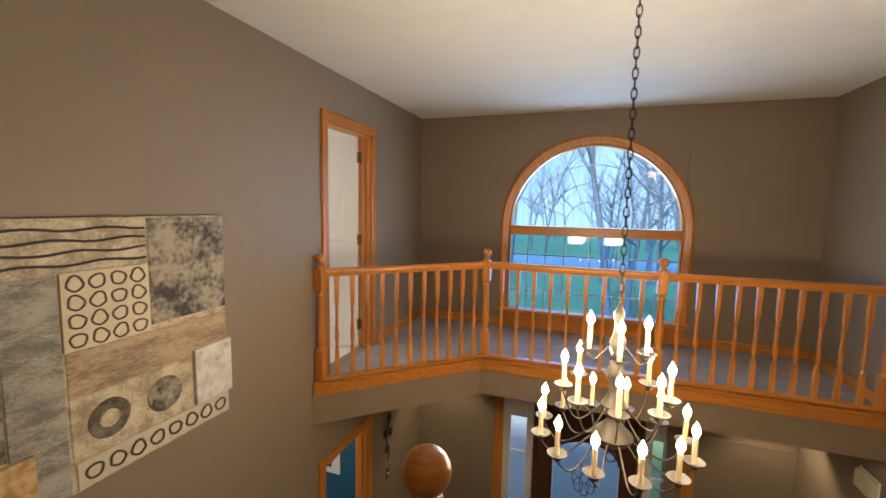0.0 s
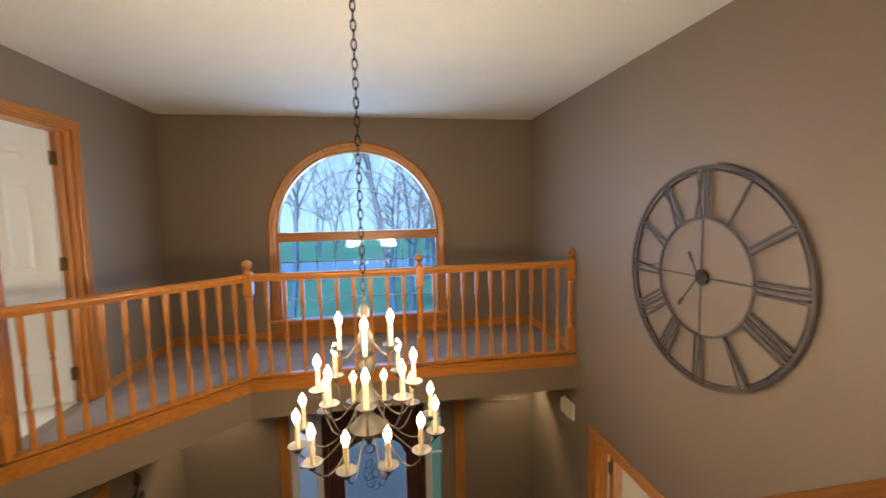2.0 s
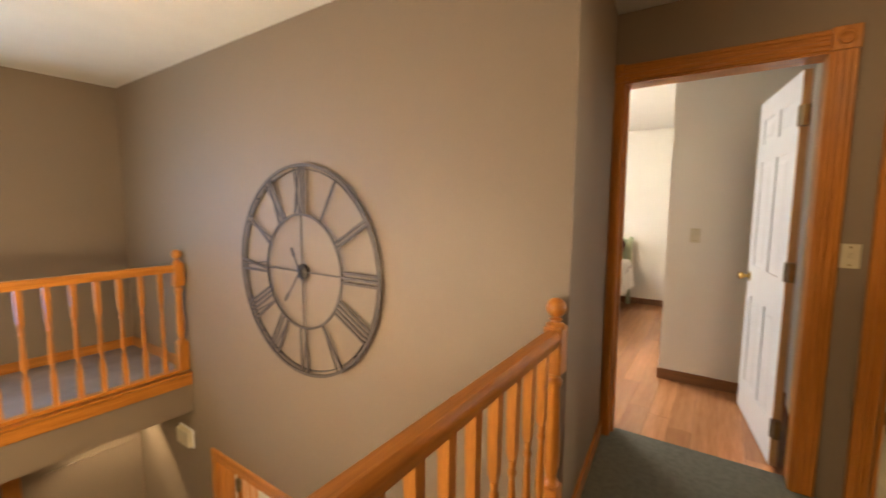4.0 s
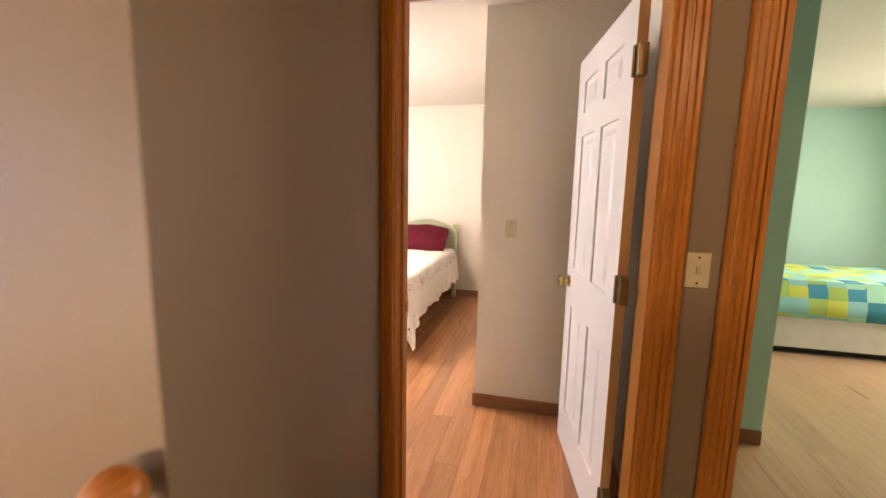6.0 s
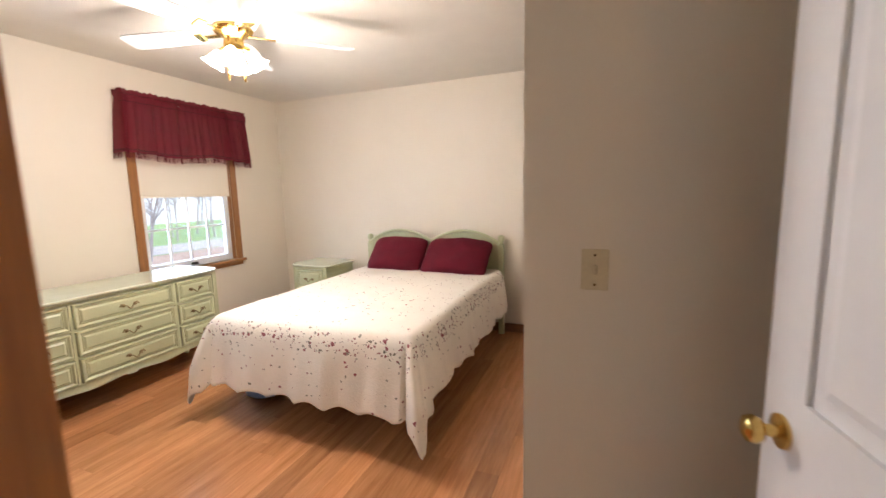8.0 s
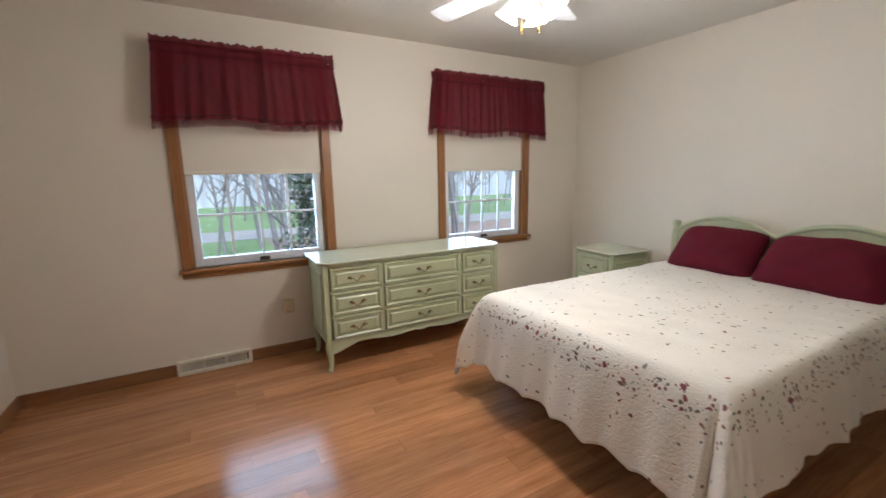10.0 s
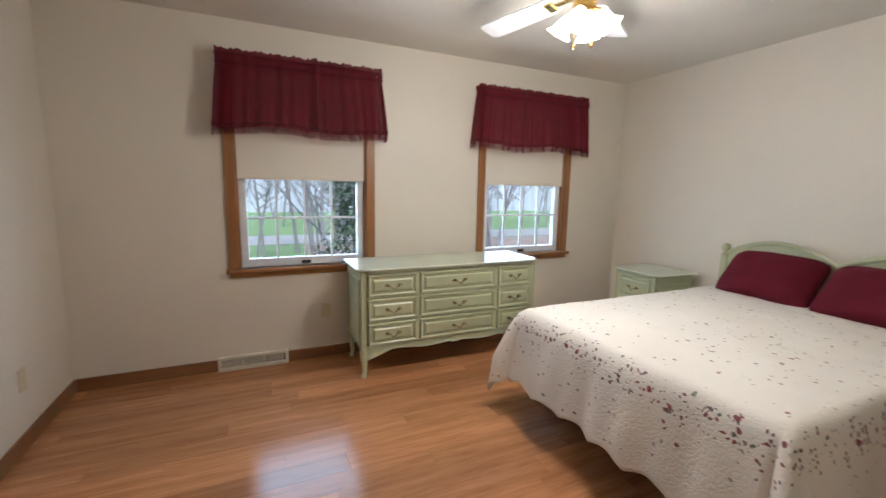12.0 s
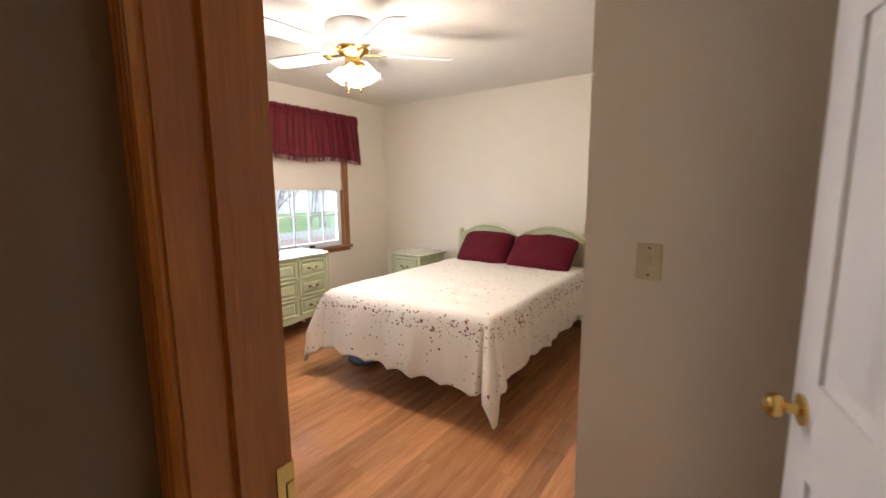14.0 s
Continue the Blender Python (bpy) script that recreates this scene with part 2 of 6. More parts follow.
def quilt_mat():
    """Cream quilt: stitched relief, and printed sprigs that crowd into a border along the drop."""
    m = mat("floral_quilt", (0.79, 0.745, 0.665), (0.75, 0.70, 0.615), 0.85, 5, 0.0, spec=0.2)
    nt = m.node_tree
    N, L = nt.nodes, nt.links
    p = N["Principled BSDF"]
    base = p.inputs["Base Color"].links[0].from_socket
    uv = N.new("ShaderNodeUVMap")

    def node(kind, **kw):
        n = N.new("ShaderNode" + kind)
        for k, v in kw.items():
            n.inputs[k].default_value = v
        return n

    def math_(op, a, b):
        n = N.new("ShaderNodeMath")
        n.operation = op
        for i, v in enumerate((a, b)):
            if isinstance(v, (int, float)):
                n.inputs[i].default_value = v
            else:
                L.new(v, n.inputs[i])
        return n.outputs[0]

    warp = node("TexNoise", Scale=14.0)
    L.new(uv.outputs[0], warp.inputs["Vector"])
    add = N.new("ShaderNodeVectorMath")
    add.operation = "MULTIPLY_ADD"
    add.inputs[1].default_value = (0.05, 0.05, 0)
    L.new(warp.outputs["Color"], add.inputs[0])
    L.new(uv.outputs[0], add.inputs[2])
    border = N.new("ShaderNodeVertexColor")
    border.layer_name = "border"
    cluster = node("TexNoise", Scale=6.5, Detail=2.0)
    L.new(uv.outputs[0], cluster.inputs["Vector"])
    # bias: how far the border and its clusters crowd this layer of dabs
    layers = ((15.5, 0.066, 0.14, 0.15, ((0.24, 0.03, 0.045, 1), (0.17, 0.17, 0.13, 1))),
              (29.0, 0.095, 0.52, 0.10, ((0.20, 0.20, 0.16, 1), (0.27, 0.09, 0.10, 1))),
              (27.0, 0.15, 1.15, 1.0, ((0.22, 0.025, 0.04, 1), (0.13, 0.12, 0.09, 1))),
              (50.0, 0.165, 1.06, 1.0, ((0.12, 0.11, 0.085, 1), (0.20, 0.04, 0.05, 1))))
    for sc, size, gate, bias, cols in layers:
        v = node("TexVoronoi", Scale=sc)
        L.new(add.outputs[0], v.inputs["Vector"])
        sep = N.new("ShaderNodeSeparateColor")
        L.new(v.outputs["Color"], sep.inputs[0])
        near = math_("LESS_THAN", v.outputs["Distance"], math_("MULTIPLY", math_("ADD", sep.outputs[1], 0.5), size * 1.6))
        crowd = math_("MULTIPLY", math_("ADD", border.outputs[0], cluster.outputs[0]), bias * 0.8)
        gatev = math_("GREATER_THAN", math_("ADD", math_("MULTIPLY", sep.outputs[0], 1.0 - 0.6 * bias), crowd), gate)
        mask = math_("MULTIPLY", near, gatev)
        pick = node("Mix")
        pick.data_type = "RGBA"
        pick.inputs[6].default_value, pick.inputs[7].default_value = cols
        L.new(math_("GREATER_THAN", sep.outputs[2], 0.5), pick.inputs[0])
        mx = N.new("ShaderNodeMix")
        mx.data_type = "RGBA"
        L.new(math_("MULTIPLY", mask, 0.9), mx.inputs[0])
        L.new(base, mx.inputs[6])
        L.new(pick.outputs[2], mx.inputs[7])
        base = mx.outputs[2]
    L.new(base, p.inputs["Base Color"])
    st = node("TexVoronoi", Scale=55.0)
    st.feature = "DISTANCE_TO_EDGE"
    L.new(add.outputs[0], st.inputs["Vector"])
    b = node("Bump", Strength=0.45, Distance=0.008)
    L.new(math_("MINIMUM", st.outputs["Distance"], 0.25), b.inputs["Height"])
    L.new(b.outputs[0], p.inputs["Normal"])
    return m


def patch_mat():
    m = mat("patchwork_quilt", (0.5, 0.7, 0.6), None, 0.85, 6)
    nt = m.node_tree
    v = nt.nodes.new("ShaderNodeTexVoronoi")
    v.distance, v.inputs["Scale"].default_value, v.inputs["Randomness"].default_value = "CHEBYCHEV", 7.0, 0.15
    tc, r = nt.nodes.new("ShaderNodeTexCoord"), nt.nodes.new("ShaderNodeValToRGB")
    nt.links.new(tc.outputs["Object"], v.inputs["Vector"])
    sp = nt.nodes.new("ShaderNodeSeparateColor")
    nt.links.new(v.outputs["Color"], sp.inputs[0])
    nt.links.new(sp.outputs[0], r.inputs[0])
    r.color_ramp.interpolation = "CONSTANT"
    r.color_ramp.elements[0].color = (0.35, 0.72, 0.55, 1)
    r.color_ramp.elements[1].position, r.color_ramp.elements[1].color = 0.88, (0.03, 0.28, 0.42, 1)
    for pos, c in ((0.3, (0.62, 0.68, 0.12, 1)), (0.5, (0.25, 0.6, 0.62, 1)), (0.68, (0.36, 0.55, 0.14, 1))):
        e = r.color_ramp.elements.new(pos)
        e.color = c
    nt.links.new(r.outputs[0], nt.nodes["Principled BSDF"].inputs["Base Color"])
    return m


SHEER, QUILT, PATCH = sheer_mat(), quilt_mat(), patch_mat()


# ---- shape helpers ----
def box_in(bm, a, b, bev=0.0):
    lo, hi = [min(p, q) for p, q in zip(a, b)], [max(p, q) for p, q in zip(a, b)]
    vs = [bm.verts.new((x, y, z)) for x in (lo[0], hi[0]) for y in (lo[1], hi[1]) for z in (lo[2], hi[2])]
    fs = [bm.faces.new([vs[i] for i in f]) for f in ((0, 1, 3, 2), (4, 6, 7, 5), (0, 4, 5, 1), (2, 3, 7, 6), (0, 2, 6, 4), (1, 5, 7, 3))]
    if bev:
        es = list({e for f in fs for e in f.edges})
        bmesh.ops.bevel(bm, geom=es, offset=bev, segments=1, affect="EDGES")
    return vs


def lathe_in(bm, prof, n=14, c=(0, 0, 0), start=0.0):
    rings = []
    for r, z in prof:
        rings.append([bm.verts.new((c[0] + max(r, 1e-4) * math.cos(start + 2 * math.pi * i / n), c[1] + max(r, 1e-4) * math.sin(start + 2 * math.pi * i / n), c[2] + z)) for i in range(n)])
    for a, b in zip(rings, rings[1:]):
        for i in range(n):
            bm.faces.new((a[i], a[(i + 1) % n], b[(i + 1) % n], b[i]))
    bm.faces.new(rings[0][::-1])
    bm.faces.new(rings[-1])


def sweep_in(bm, pts, prof, up=(0, 0, 1), closed=False):
    """Carries a closed outline (across, up) along points."""
    pts = [Vector(p) for p in pts]
    rings = []
    for i, p in enumerate(pts):
        if closed:
            d = pts[(i + 1) % len(pts)] - pts[i - 1]
        else:
            d = pts[min(i + 1, len(pts) - 1)] - pts[max(i - 1, 0)]
        d.normalize()
        s = d.cross(Vector(up))
        if s.length < 1e-5:
            s = d.cross(Vector((1, 0, 0.01)))
        s.normalize()
        u = s.cross(d)
        rings.append([bm.verts.new(p + s * a + u * b) for a, b in prof])
    n = len(prof)
    pairs = list(zip(rings, rings[1:])) + ([(rings[-1], rings[0])] if closed else [])
    for a, b in pairs:
        for i in range(n):
            bm.faces.new((a[i], a[(i + 1) % n], b[(i + 1) % n], b[i]))
    if not closed:
        bm.faces.new(rings[0][::-1])
        bm.faces.new(rings[-1])


def ring_prof(r, n=8, sx=1.0):
    return [(sx * r * math.cos(2 * math.pi * i / n), r * math.sin(2 * math.pi * i / n)) for i in range(n)]


def finish(name, bm, material, smooth=False):
    bmesh.ops.recalc_face_normals(bm, faces=bm.faces)
    me = bpy.data.meshes.new(name)
    bm.to_mesh(me)
    bm.free()
    me.materials.append(material)
    if smooth:
        me.polygons.foreach_set("use_smooth", [True] * len(me.polygons))
        me.set_sharp_from_angle(angle=radians(40))
    return me


def part(name, bm, material, parent, label="", smooth=False):
    ob = new(name, finish(name, bm, material, smooth))
    ob.parent = parent
    return tagged(ob, label)


def thing(name, label, category, group=""):
    return tagged(new(name), label, category, group)


def structure(name, bm, material, label="", smooth=False):
    return tagged(new(name, finish(name, bm, material, smooth)), label, "", "", "structure")


def boxes(*bs, bev=0.0):
    bm = bmesh.new()
    for a, b in bs:
        box_in(bm, a, b, bev)
    return bm


def wall(name, axis, at, thick, u, z, holes, material, label):
    """A wall across x or y from at to at+thick, along u and z, with holes (u0, u1, z0, z1)."""
    us = sorted({*u, *(h[0] for h in holes), *(h[1] for h in holes)})
    zs = sorted({*z, *(h[2] for h in holes), *(h[3] for h in holes)})
    bm = bmesh.new()
    for u0, u1 in zip(us, us[1:]):
        for z0, z1 in zip(zs, zs[1:]):
            um, zm = (u0 + u1) / 2, (z0 + z1) / 2
            if any(h[0] < um < h[1] and h[2] < zm < h[3] for h in holes):
                continue
            if axis == "x":
                box_in(bm, (at, u0, z0), (at + thick, u1, z1))
            else:
                box_in(bm, (u0, at, z0), (u1, at + thick, z1))
    bmesh.ops.remove_doubles(bm, verts=bm.verts, dist=1e-5)
    bm.verts.index_update()
    seen = {}
    for f in bm.faces:
        seen.setdefault(frozenset(v.index for v in f.verts), []).append(f)
    inner = [f for fs in seen.values() if len(fs) > 1 for f in fs]
    bmesh.ops.delete(bm, geom=inner, context="FACES_ONLY")
    return structure(name, bm, material, label)


# ---- large structure ----
LOW, TOP, BTOP = -2.72, 2.44, 2.437
wall("wall_west", "x", -1.13, 0.12, (-1.2, 5.05), (LOW, TOP), [(3.09, 3.79, 0, 2.04), (3.02, 3.72, LOW, -0.77)], TAUPE, "taupe painted foyer wall with doorways")
wall("wall_clock", "x", 3.01, 0.11, (0.9, 5.05), (LOW, TOP), [(2.55, 3.53, LOW, -0.64)], TAUPE, "taupe painted wall behind the clock")
bm = bmesh.new()
for x0, x1, z0, z1 in ((-1.13, 0.09, LOW, TOP), (1.87, 3.12, LOW, TOP), (0.09, 1.87, -0.57, 0.2)):
    box_in(bm, (x0, 5.05, z0), (x1, 5.2, z1))
AX, AZ, AR = 0.985, 1.198, 0.895
for k in range(48):
    a0, a1 = math.pi * k / 48, math.pi * (k + 1) / 48
    q = [(AX + AR * math.cos(a), AZ + AR * math.sin(a)) for a in (a0, a1)]
    vs = [[bm.verts.new((x, y, z)) for x, z in (q[0], q[1], (q[1][0], TOP), (q[0][0], TOP))] for y in (5.05, 5.2)]
    for f in (vs[0], vs[1][::-1], (vs[0][0], vs[1][0], vs[1][1], vs[0][1])):
        bm.faces.new(f)
structure("wall_north", bm, TAUPE, "taupe wall with an arched window opening")
bm = bmesh.new()
vs = [[bm.verts.new((x, y, z)) for x, y in ((3.01, 0.81), (3.99, 0.893), (3.99, 1.0), (3.01, 0.9))] for z in (0, TOP)]
bm.faces.new(vs[0][::-1])
bm.faces.new(vs[1])
for i in range(4):
    bm.faces.new((vs[0][i], vs[0][(i + 1) % 4], vs[1][(i + 1) % 4], vs[1][i]))
structure("wall_hall", bm, TAUPE, "short taupe hall wall")
wall("wall_doors", "x", 3.99, 0.105, (-1.9, 1.0), (0, TOP), [(-0.018, 0.855, 0, 2.075), (-1.06, -0.285, 0, 2.06)], TAUPE, "taupe hall wall with two bedroom doors")
wall("wall_doors_bedroom", "x", 4.095, 0.02, (-0.1, 1.0), (0, TOP), [(-0.018, 0.855, 0, 2.075)], CREAM, "cream bedroom side of the door wall")
structure("wall_bedroom_south", boxes(((3.12, 1.0, 0), (4.115, 1.06, TOP))), CREAM, "cream bedroom wall")
structure("wall_bedroom_west", boxes(((3.12, 1.06, 0), (3.23, 4.055, TOP))), CREAM, "cream bedroom wall with outlets")
W1, W2 = (4.228, 5.15), (6.224, 7.118)
WZ0, WZ1 = 0.748, 2.158
wall("wall_bedroom_north", "y", 4.055, 0.15, (3.12, 7.97), (0, TOP), [(*W1, WZ0, WZ1), (*W2, WZ0, WZ1)], CREAM, "cream bedroom wall with two windows")
structure("wall_bedroom_east", boxes(((7.85, 0.2, 0), (7.97, 4.055, TOP))), CREAM, "cream wall behind the headboard")
structure("wall_closet_front", boxes(((5.12, -0.16, 0), (5.21, 0.70, TOP))), CREAM, "cream closet wall with a light switch")
wall("wall_closet_side", "y", 0.60, 0.1, (5.21, 7.85), (0, TOP), [(5.9, 7.3, 0, 2.04)], CREAM, "cream closet wall")
structure("wall_closet_back", boxes(((5.21, 0.1, 0), (7.85, 0.2, TOP))), CREAM, "plain closet back")
structure("wall_vestibule", boxes(((4.115, -0.16, 0), (5.12, -0.1, TOP))), CREAM, "cream wall behind the open door")
structure("wall_landing_south", boxes(((-1.13, -1.2, LOW), (3.99, -1.08, TOP))), TAUPE, "plain taupe wall")
structure("wall_teal_corner", boxes(((5.12, -0.93, 0), (5.21, -0.16, TOP))), TEAL, "teal bedroom wall with a switch")
structure("wall_teal_entry", boxes(((4.095, -0.22, 0), (5.12, -0.16, TOP))), TEAL, "teal wall")
structure("wall_teal_north", boxes(((5.21, -0.93, 0), (8.6, -0.85, TOP))), TEAL, "teal wall")
structure("wall_teal_east", boxes(((8.5, -4.2, 0), (8.6, -0.93, TOP))), TEAL, "teal bedroom wall")
structure("wall_teal_south", boxes(((4.06, -4.3, 0), (8.6, -4.2, TOP))), TEAL, "teal bedroom wall")
structure("wall_teal_west", boxes(((4.0, -4.2, 0), (4.06, -1.9, TOP))), TEAL, "teal bedroom wall")
structure("ceiling", boxes(((-1.13, -1.2, TOP), (4.12, 5.2, TOP + 0.1))), CEIL, "off-white textured ceiling")
structure("ceiling_bedroom", boxes(((3.12, 0.2, BTOP), (7.97, 4.055, BTOP + 0.012)), ((4.125, -0.1, BTOP), (5.12, 0.2, BTOP + 0.012))), CEIL, "textured white bedroom ceiling")
structure("ceiling_teal", boxes(((4.0, -4.3, TOP - 0.02), (8.6, -0.16, TOP + 0.08))), CEIL, "white ceiling")
structure("roof_slab", boxes(((3.0, -4.4, TOP + 0.12), (8.7, 4.3, TOP + 0.2))), CEIL, "plain roof slab")
structure("floor_landing", boxes(((0.6, -1.08, -0.3), (4.1, 0.895, 0))), CARPET, "grey green carpeted landing")
structure("floor_foyer", boxes(((-1.13, -1.2, LOW - 0.1), (3.12, 5.2, LOW))), TILE, "foyer floor")
structure("subfloor_bedroom", boxes(((4.1, 0.0, -0.3), (8.6, 0.9, -0.02)), ((3.12, 0.905, -0.3), (8.6, 4.2, -0.02)), ((4.1, -4.3, -0.3), (8.6, 0.0, -0.02))), BASE["x"], "subfloor under the planks")
bm = bmesh.new()
EDGE = ((-1.01, 2.87), (0.07, 3.9), (3.01, 3.9), (3.01, 5.05), (-1.01, 5.05))
for z0, z1, grow in ((-0.33, -0.002, 0.0),):
    lo, hi = ([bm.verts.new((x, y, z)) for x, y in EDGE] for z in (z0, z1))
    bm.faces.new(lo[::-1])
    bm.faces.new(hi)
    for i in range(5):
        bm.faces.new((lo[i], lo[(i + 1) % 5], hi[(i + 1) % 5], hi[i]))
structure("floor_bridge", bm, TAUPE, "drywall edge of the upper bridge")
bm = bmesh.new()
INN = ((-1.005, 2.93), (0.05, 3.95), (3.005, 3.95), (3.005, 5.045), (-1.005, 5.045))
lo, hi = ([bm.verts.new((x, y, z)) for x, y in INN] for z in (-0.001, 0.012))
bm.faces.new(hi)
for i in range(5):
    bm.faces.new((lo[i], lo[(i + 1) % 5], hi[(i + 1) % 5], hi[i]))
structure("carpet_bridge", bm, CARPET_B, "beige carpet on the bridge")
# rooms glimpsed past doorways
structure("wall_west_room", boxes(((-3.2, 2.2, 0), (-3.1, 4.9, 2.5)), ((-3.1, 2.2, 0), (-1.13, 2.3, 2.5)), ((-3.1, 4.8, 0), (-1.13, 4.9, 2.5)), ((-3.2, 2.2, 2.5), (-1.13, 4.9, 2.6)), ((-3.2, 2.2, -0.3), (-1.13, 4.9, -0.004))), CREAM, "plain pale room past the door")
structure("wall_blue_room", boxes(((-2.9, 2.0, LOW), (-2.8, 5.4, -0.4)), ((-2.8, 4.4, LOW), (-1.13, 4.5, -0.4)), ((-2.8, 2.0, LOW), (-1.13, 2.1, -0.4)), ((-2.9, 2.0, -0.4), (-1.13, 5.4, -0.3)), ((-2.9, 2.0, LOW - 0.1), (-1.13, 5.4, LOW))), BLUE, "deep blue room past the doorway")
structure("wall_side_room", boxes(((4.9, 1.2, LOW), (5.0, 4.6, -0.4)), ((3.12, 4.5, LOW), (4.9, 4.6, -0.4)), ((3.12, 1.2, LOW), (4.9, 1.3, -0.4)), ((3.12, 1.2, -0.4), (5.0, 4.6, -0.31)), ((3.12, 1.2, LOW - 0.1), (5.0, 4.6, LOW))), CREAM, "plain cream side room")

# baseboards
BB = 0.085
structure("baseboard_bedroom_north", boxes(((3.245, 4.04, 0), (4.05, 4.055, BB)), ((4.535, 4.04, 0), (7.835, 4.055, BB)), bev=0.003), BASE["x"], "dark oak baseboard")
structure("baseboard_bedroom_west", boxes(((3.23, 1.06, 0), (3.245, 4.055, BB)), bev=0.003), BASE["y"], "dark oak baseboard")
structure("baseboard_bedroom_east", boxes(((7.835, 0.70, 0), (7.85, 4.055, BB)), bev=0.003), BASE["y"], "dark oak baseboard")
structure("baseboard_closet", boxes(((5.105, -0.1, 0), (5.12, 0.70, BB)), bev=0.003), BASE["y"], "dark oak baseboard")
structure("baseboard_closet_side", boxes(((5.105, 0.70, 0), (5.8, 0.715, BB)), ((7.4, 0.70, 0), (7.835, 0.715, BB)), bev=0.003), BASE["x"], "dark oak baseboard")
structure("baseboard_teal", boxes(((5.105, -0.93, 0), (5.12, -0.22, BB)), bev=0.003), BASE["y"], "dark oak baseboard")
structure("baseboard_teal_east", boxes(((8.485, -4.2, 0), (8.5, -0.93, BB)), bev=0.003), BASE["y"], "dark oak baseboard")
structure("baseboard_bridge", boxes(((-1.01, 5.035, 0.012), (3.01, 5.05, BB + 0.012)), ((2.995, 3.99, 0.012), (3.01, 5.035, BB + 0.012)), ((-1.01, 3.9, 0.012), (-0.995, 5.035, BB + 0.012)), bev=0.003), OAK["x"], "oak baseboard on the bridge")
bm = bmesh.new()
sweep_in(bm, ((3.02, 0.803, 0), (3.985, 0.885, 0)), ((-0.007, 0), (0.007, 0), (0.007, BB), (-0.007, BB)))
structure("baseboard_hall", bm, OAK["x"], "oak baseboard")

# ---- doors and casings ----
FLUTE = [(-0.5, 0), (-0.5, 0.55), (-0.42, 0.8), (-0.3, 0.8), (-0.27, 0.64), (-0.2, 0.8), (-0.06, 0.8), (-0.03, 0.64), (0.03, 0.64), (0.06, 0.8), (0.2, 0.8), (0.27, 0.64), (0.3, 0.8), (0.42, 0.8), (0.5, 0.55), (0.5, 0)]


def casing(name, x, sign, y0, y1, z0, z1, w, label, rosette=True, depth=0.026, w_north=None):
    """Fluted trim round an opening in a wall across x; sign: the way the face looks."""
    top = thing(name, label, "door trim")
    top["kind"] = "structure"
    wn = w_north or w
    for a, v in ((y0 - w / 2, w), (y1 + wn / 2, wn)):
        bm = bmesh.new()
        sweep_in(bm, ((x, a, z0), (x, a, z1)), [(p * v * -sign, q * depth) for p, q in FLUTE], up=(sign, 0, 0))
        part("side_casing", bm, OAK["z"], top)
    bm = bmesh.new()
    e = 0.0 if rosette else w
    sweep_in(bm, ((x, y0 - e, z1 + w / 2), (x, y1 + e, z1 + w / 2)), [(p * w, q * depth) for p, q in FLUTE], up=(sign, 0, 0))
    part("head_casing", bm, OAK["y"], top)
    if rosette:
        for a, v in ((y0 - w / 2, w), (y1 + wn / 2, wn)):
            g = v / 2 + 0.003
            bm = boxes(((x, a - g, z1 - 0.004), (x + sign * (depth + 0.004), a + g, z1 + w + 0.004)), bev=0.003)
            block = part("corner_block", bm, OAK["z"], top)
            bm = bmesh.new()
            lathe_in(bm, ((v * 0.36, 0), (v * 0.36, 0.006), (v * 0.28, 0.001), (v * 0.2, 0.006), (v * 0.05, 0.008)), 20)
            bmesh.ops.transform(bm, matrix=Matrix.Translation((x + sign * (depth + 0.004), a, z1 + w / 2)) @ Matrix.Rotation(sign * math.pi / 2, 4, "Y"), verts=bm.verts)
            part("rosette", bm, OAK["y"], block, smooth=True)
    return top


def jamb(name, x0, x1, y0, y1, z0, z1, label, th=0.018):
    top = thing(name, label, "door frame")
    top["kind"] = "structure"
    part("jamb_side", boxes(((x0, y0, z0), (x1, y0 + th, z1 - th))), OAK["z"], top)
    part("jamb_side", boxes(((x0, y1 - th, z0), (x1, y1, z1 - th))), OAK["z"], top)
    part("jamb_head", boxes(((x0, y0, z1 - th), (x1, y1, z1))), OAK["y"], top)
    m = (x0 + x1) / 2
    part("door_stop", boxes(((m - 0.015, y1 - th - 0.011, z0), (m + 0.015, y1 - th, z1 - th))), OAK["z"], top)
    return top


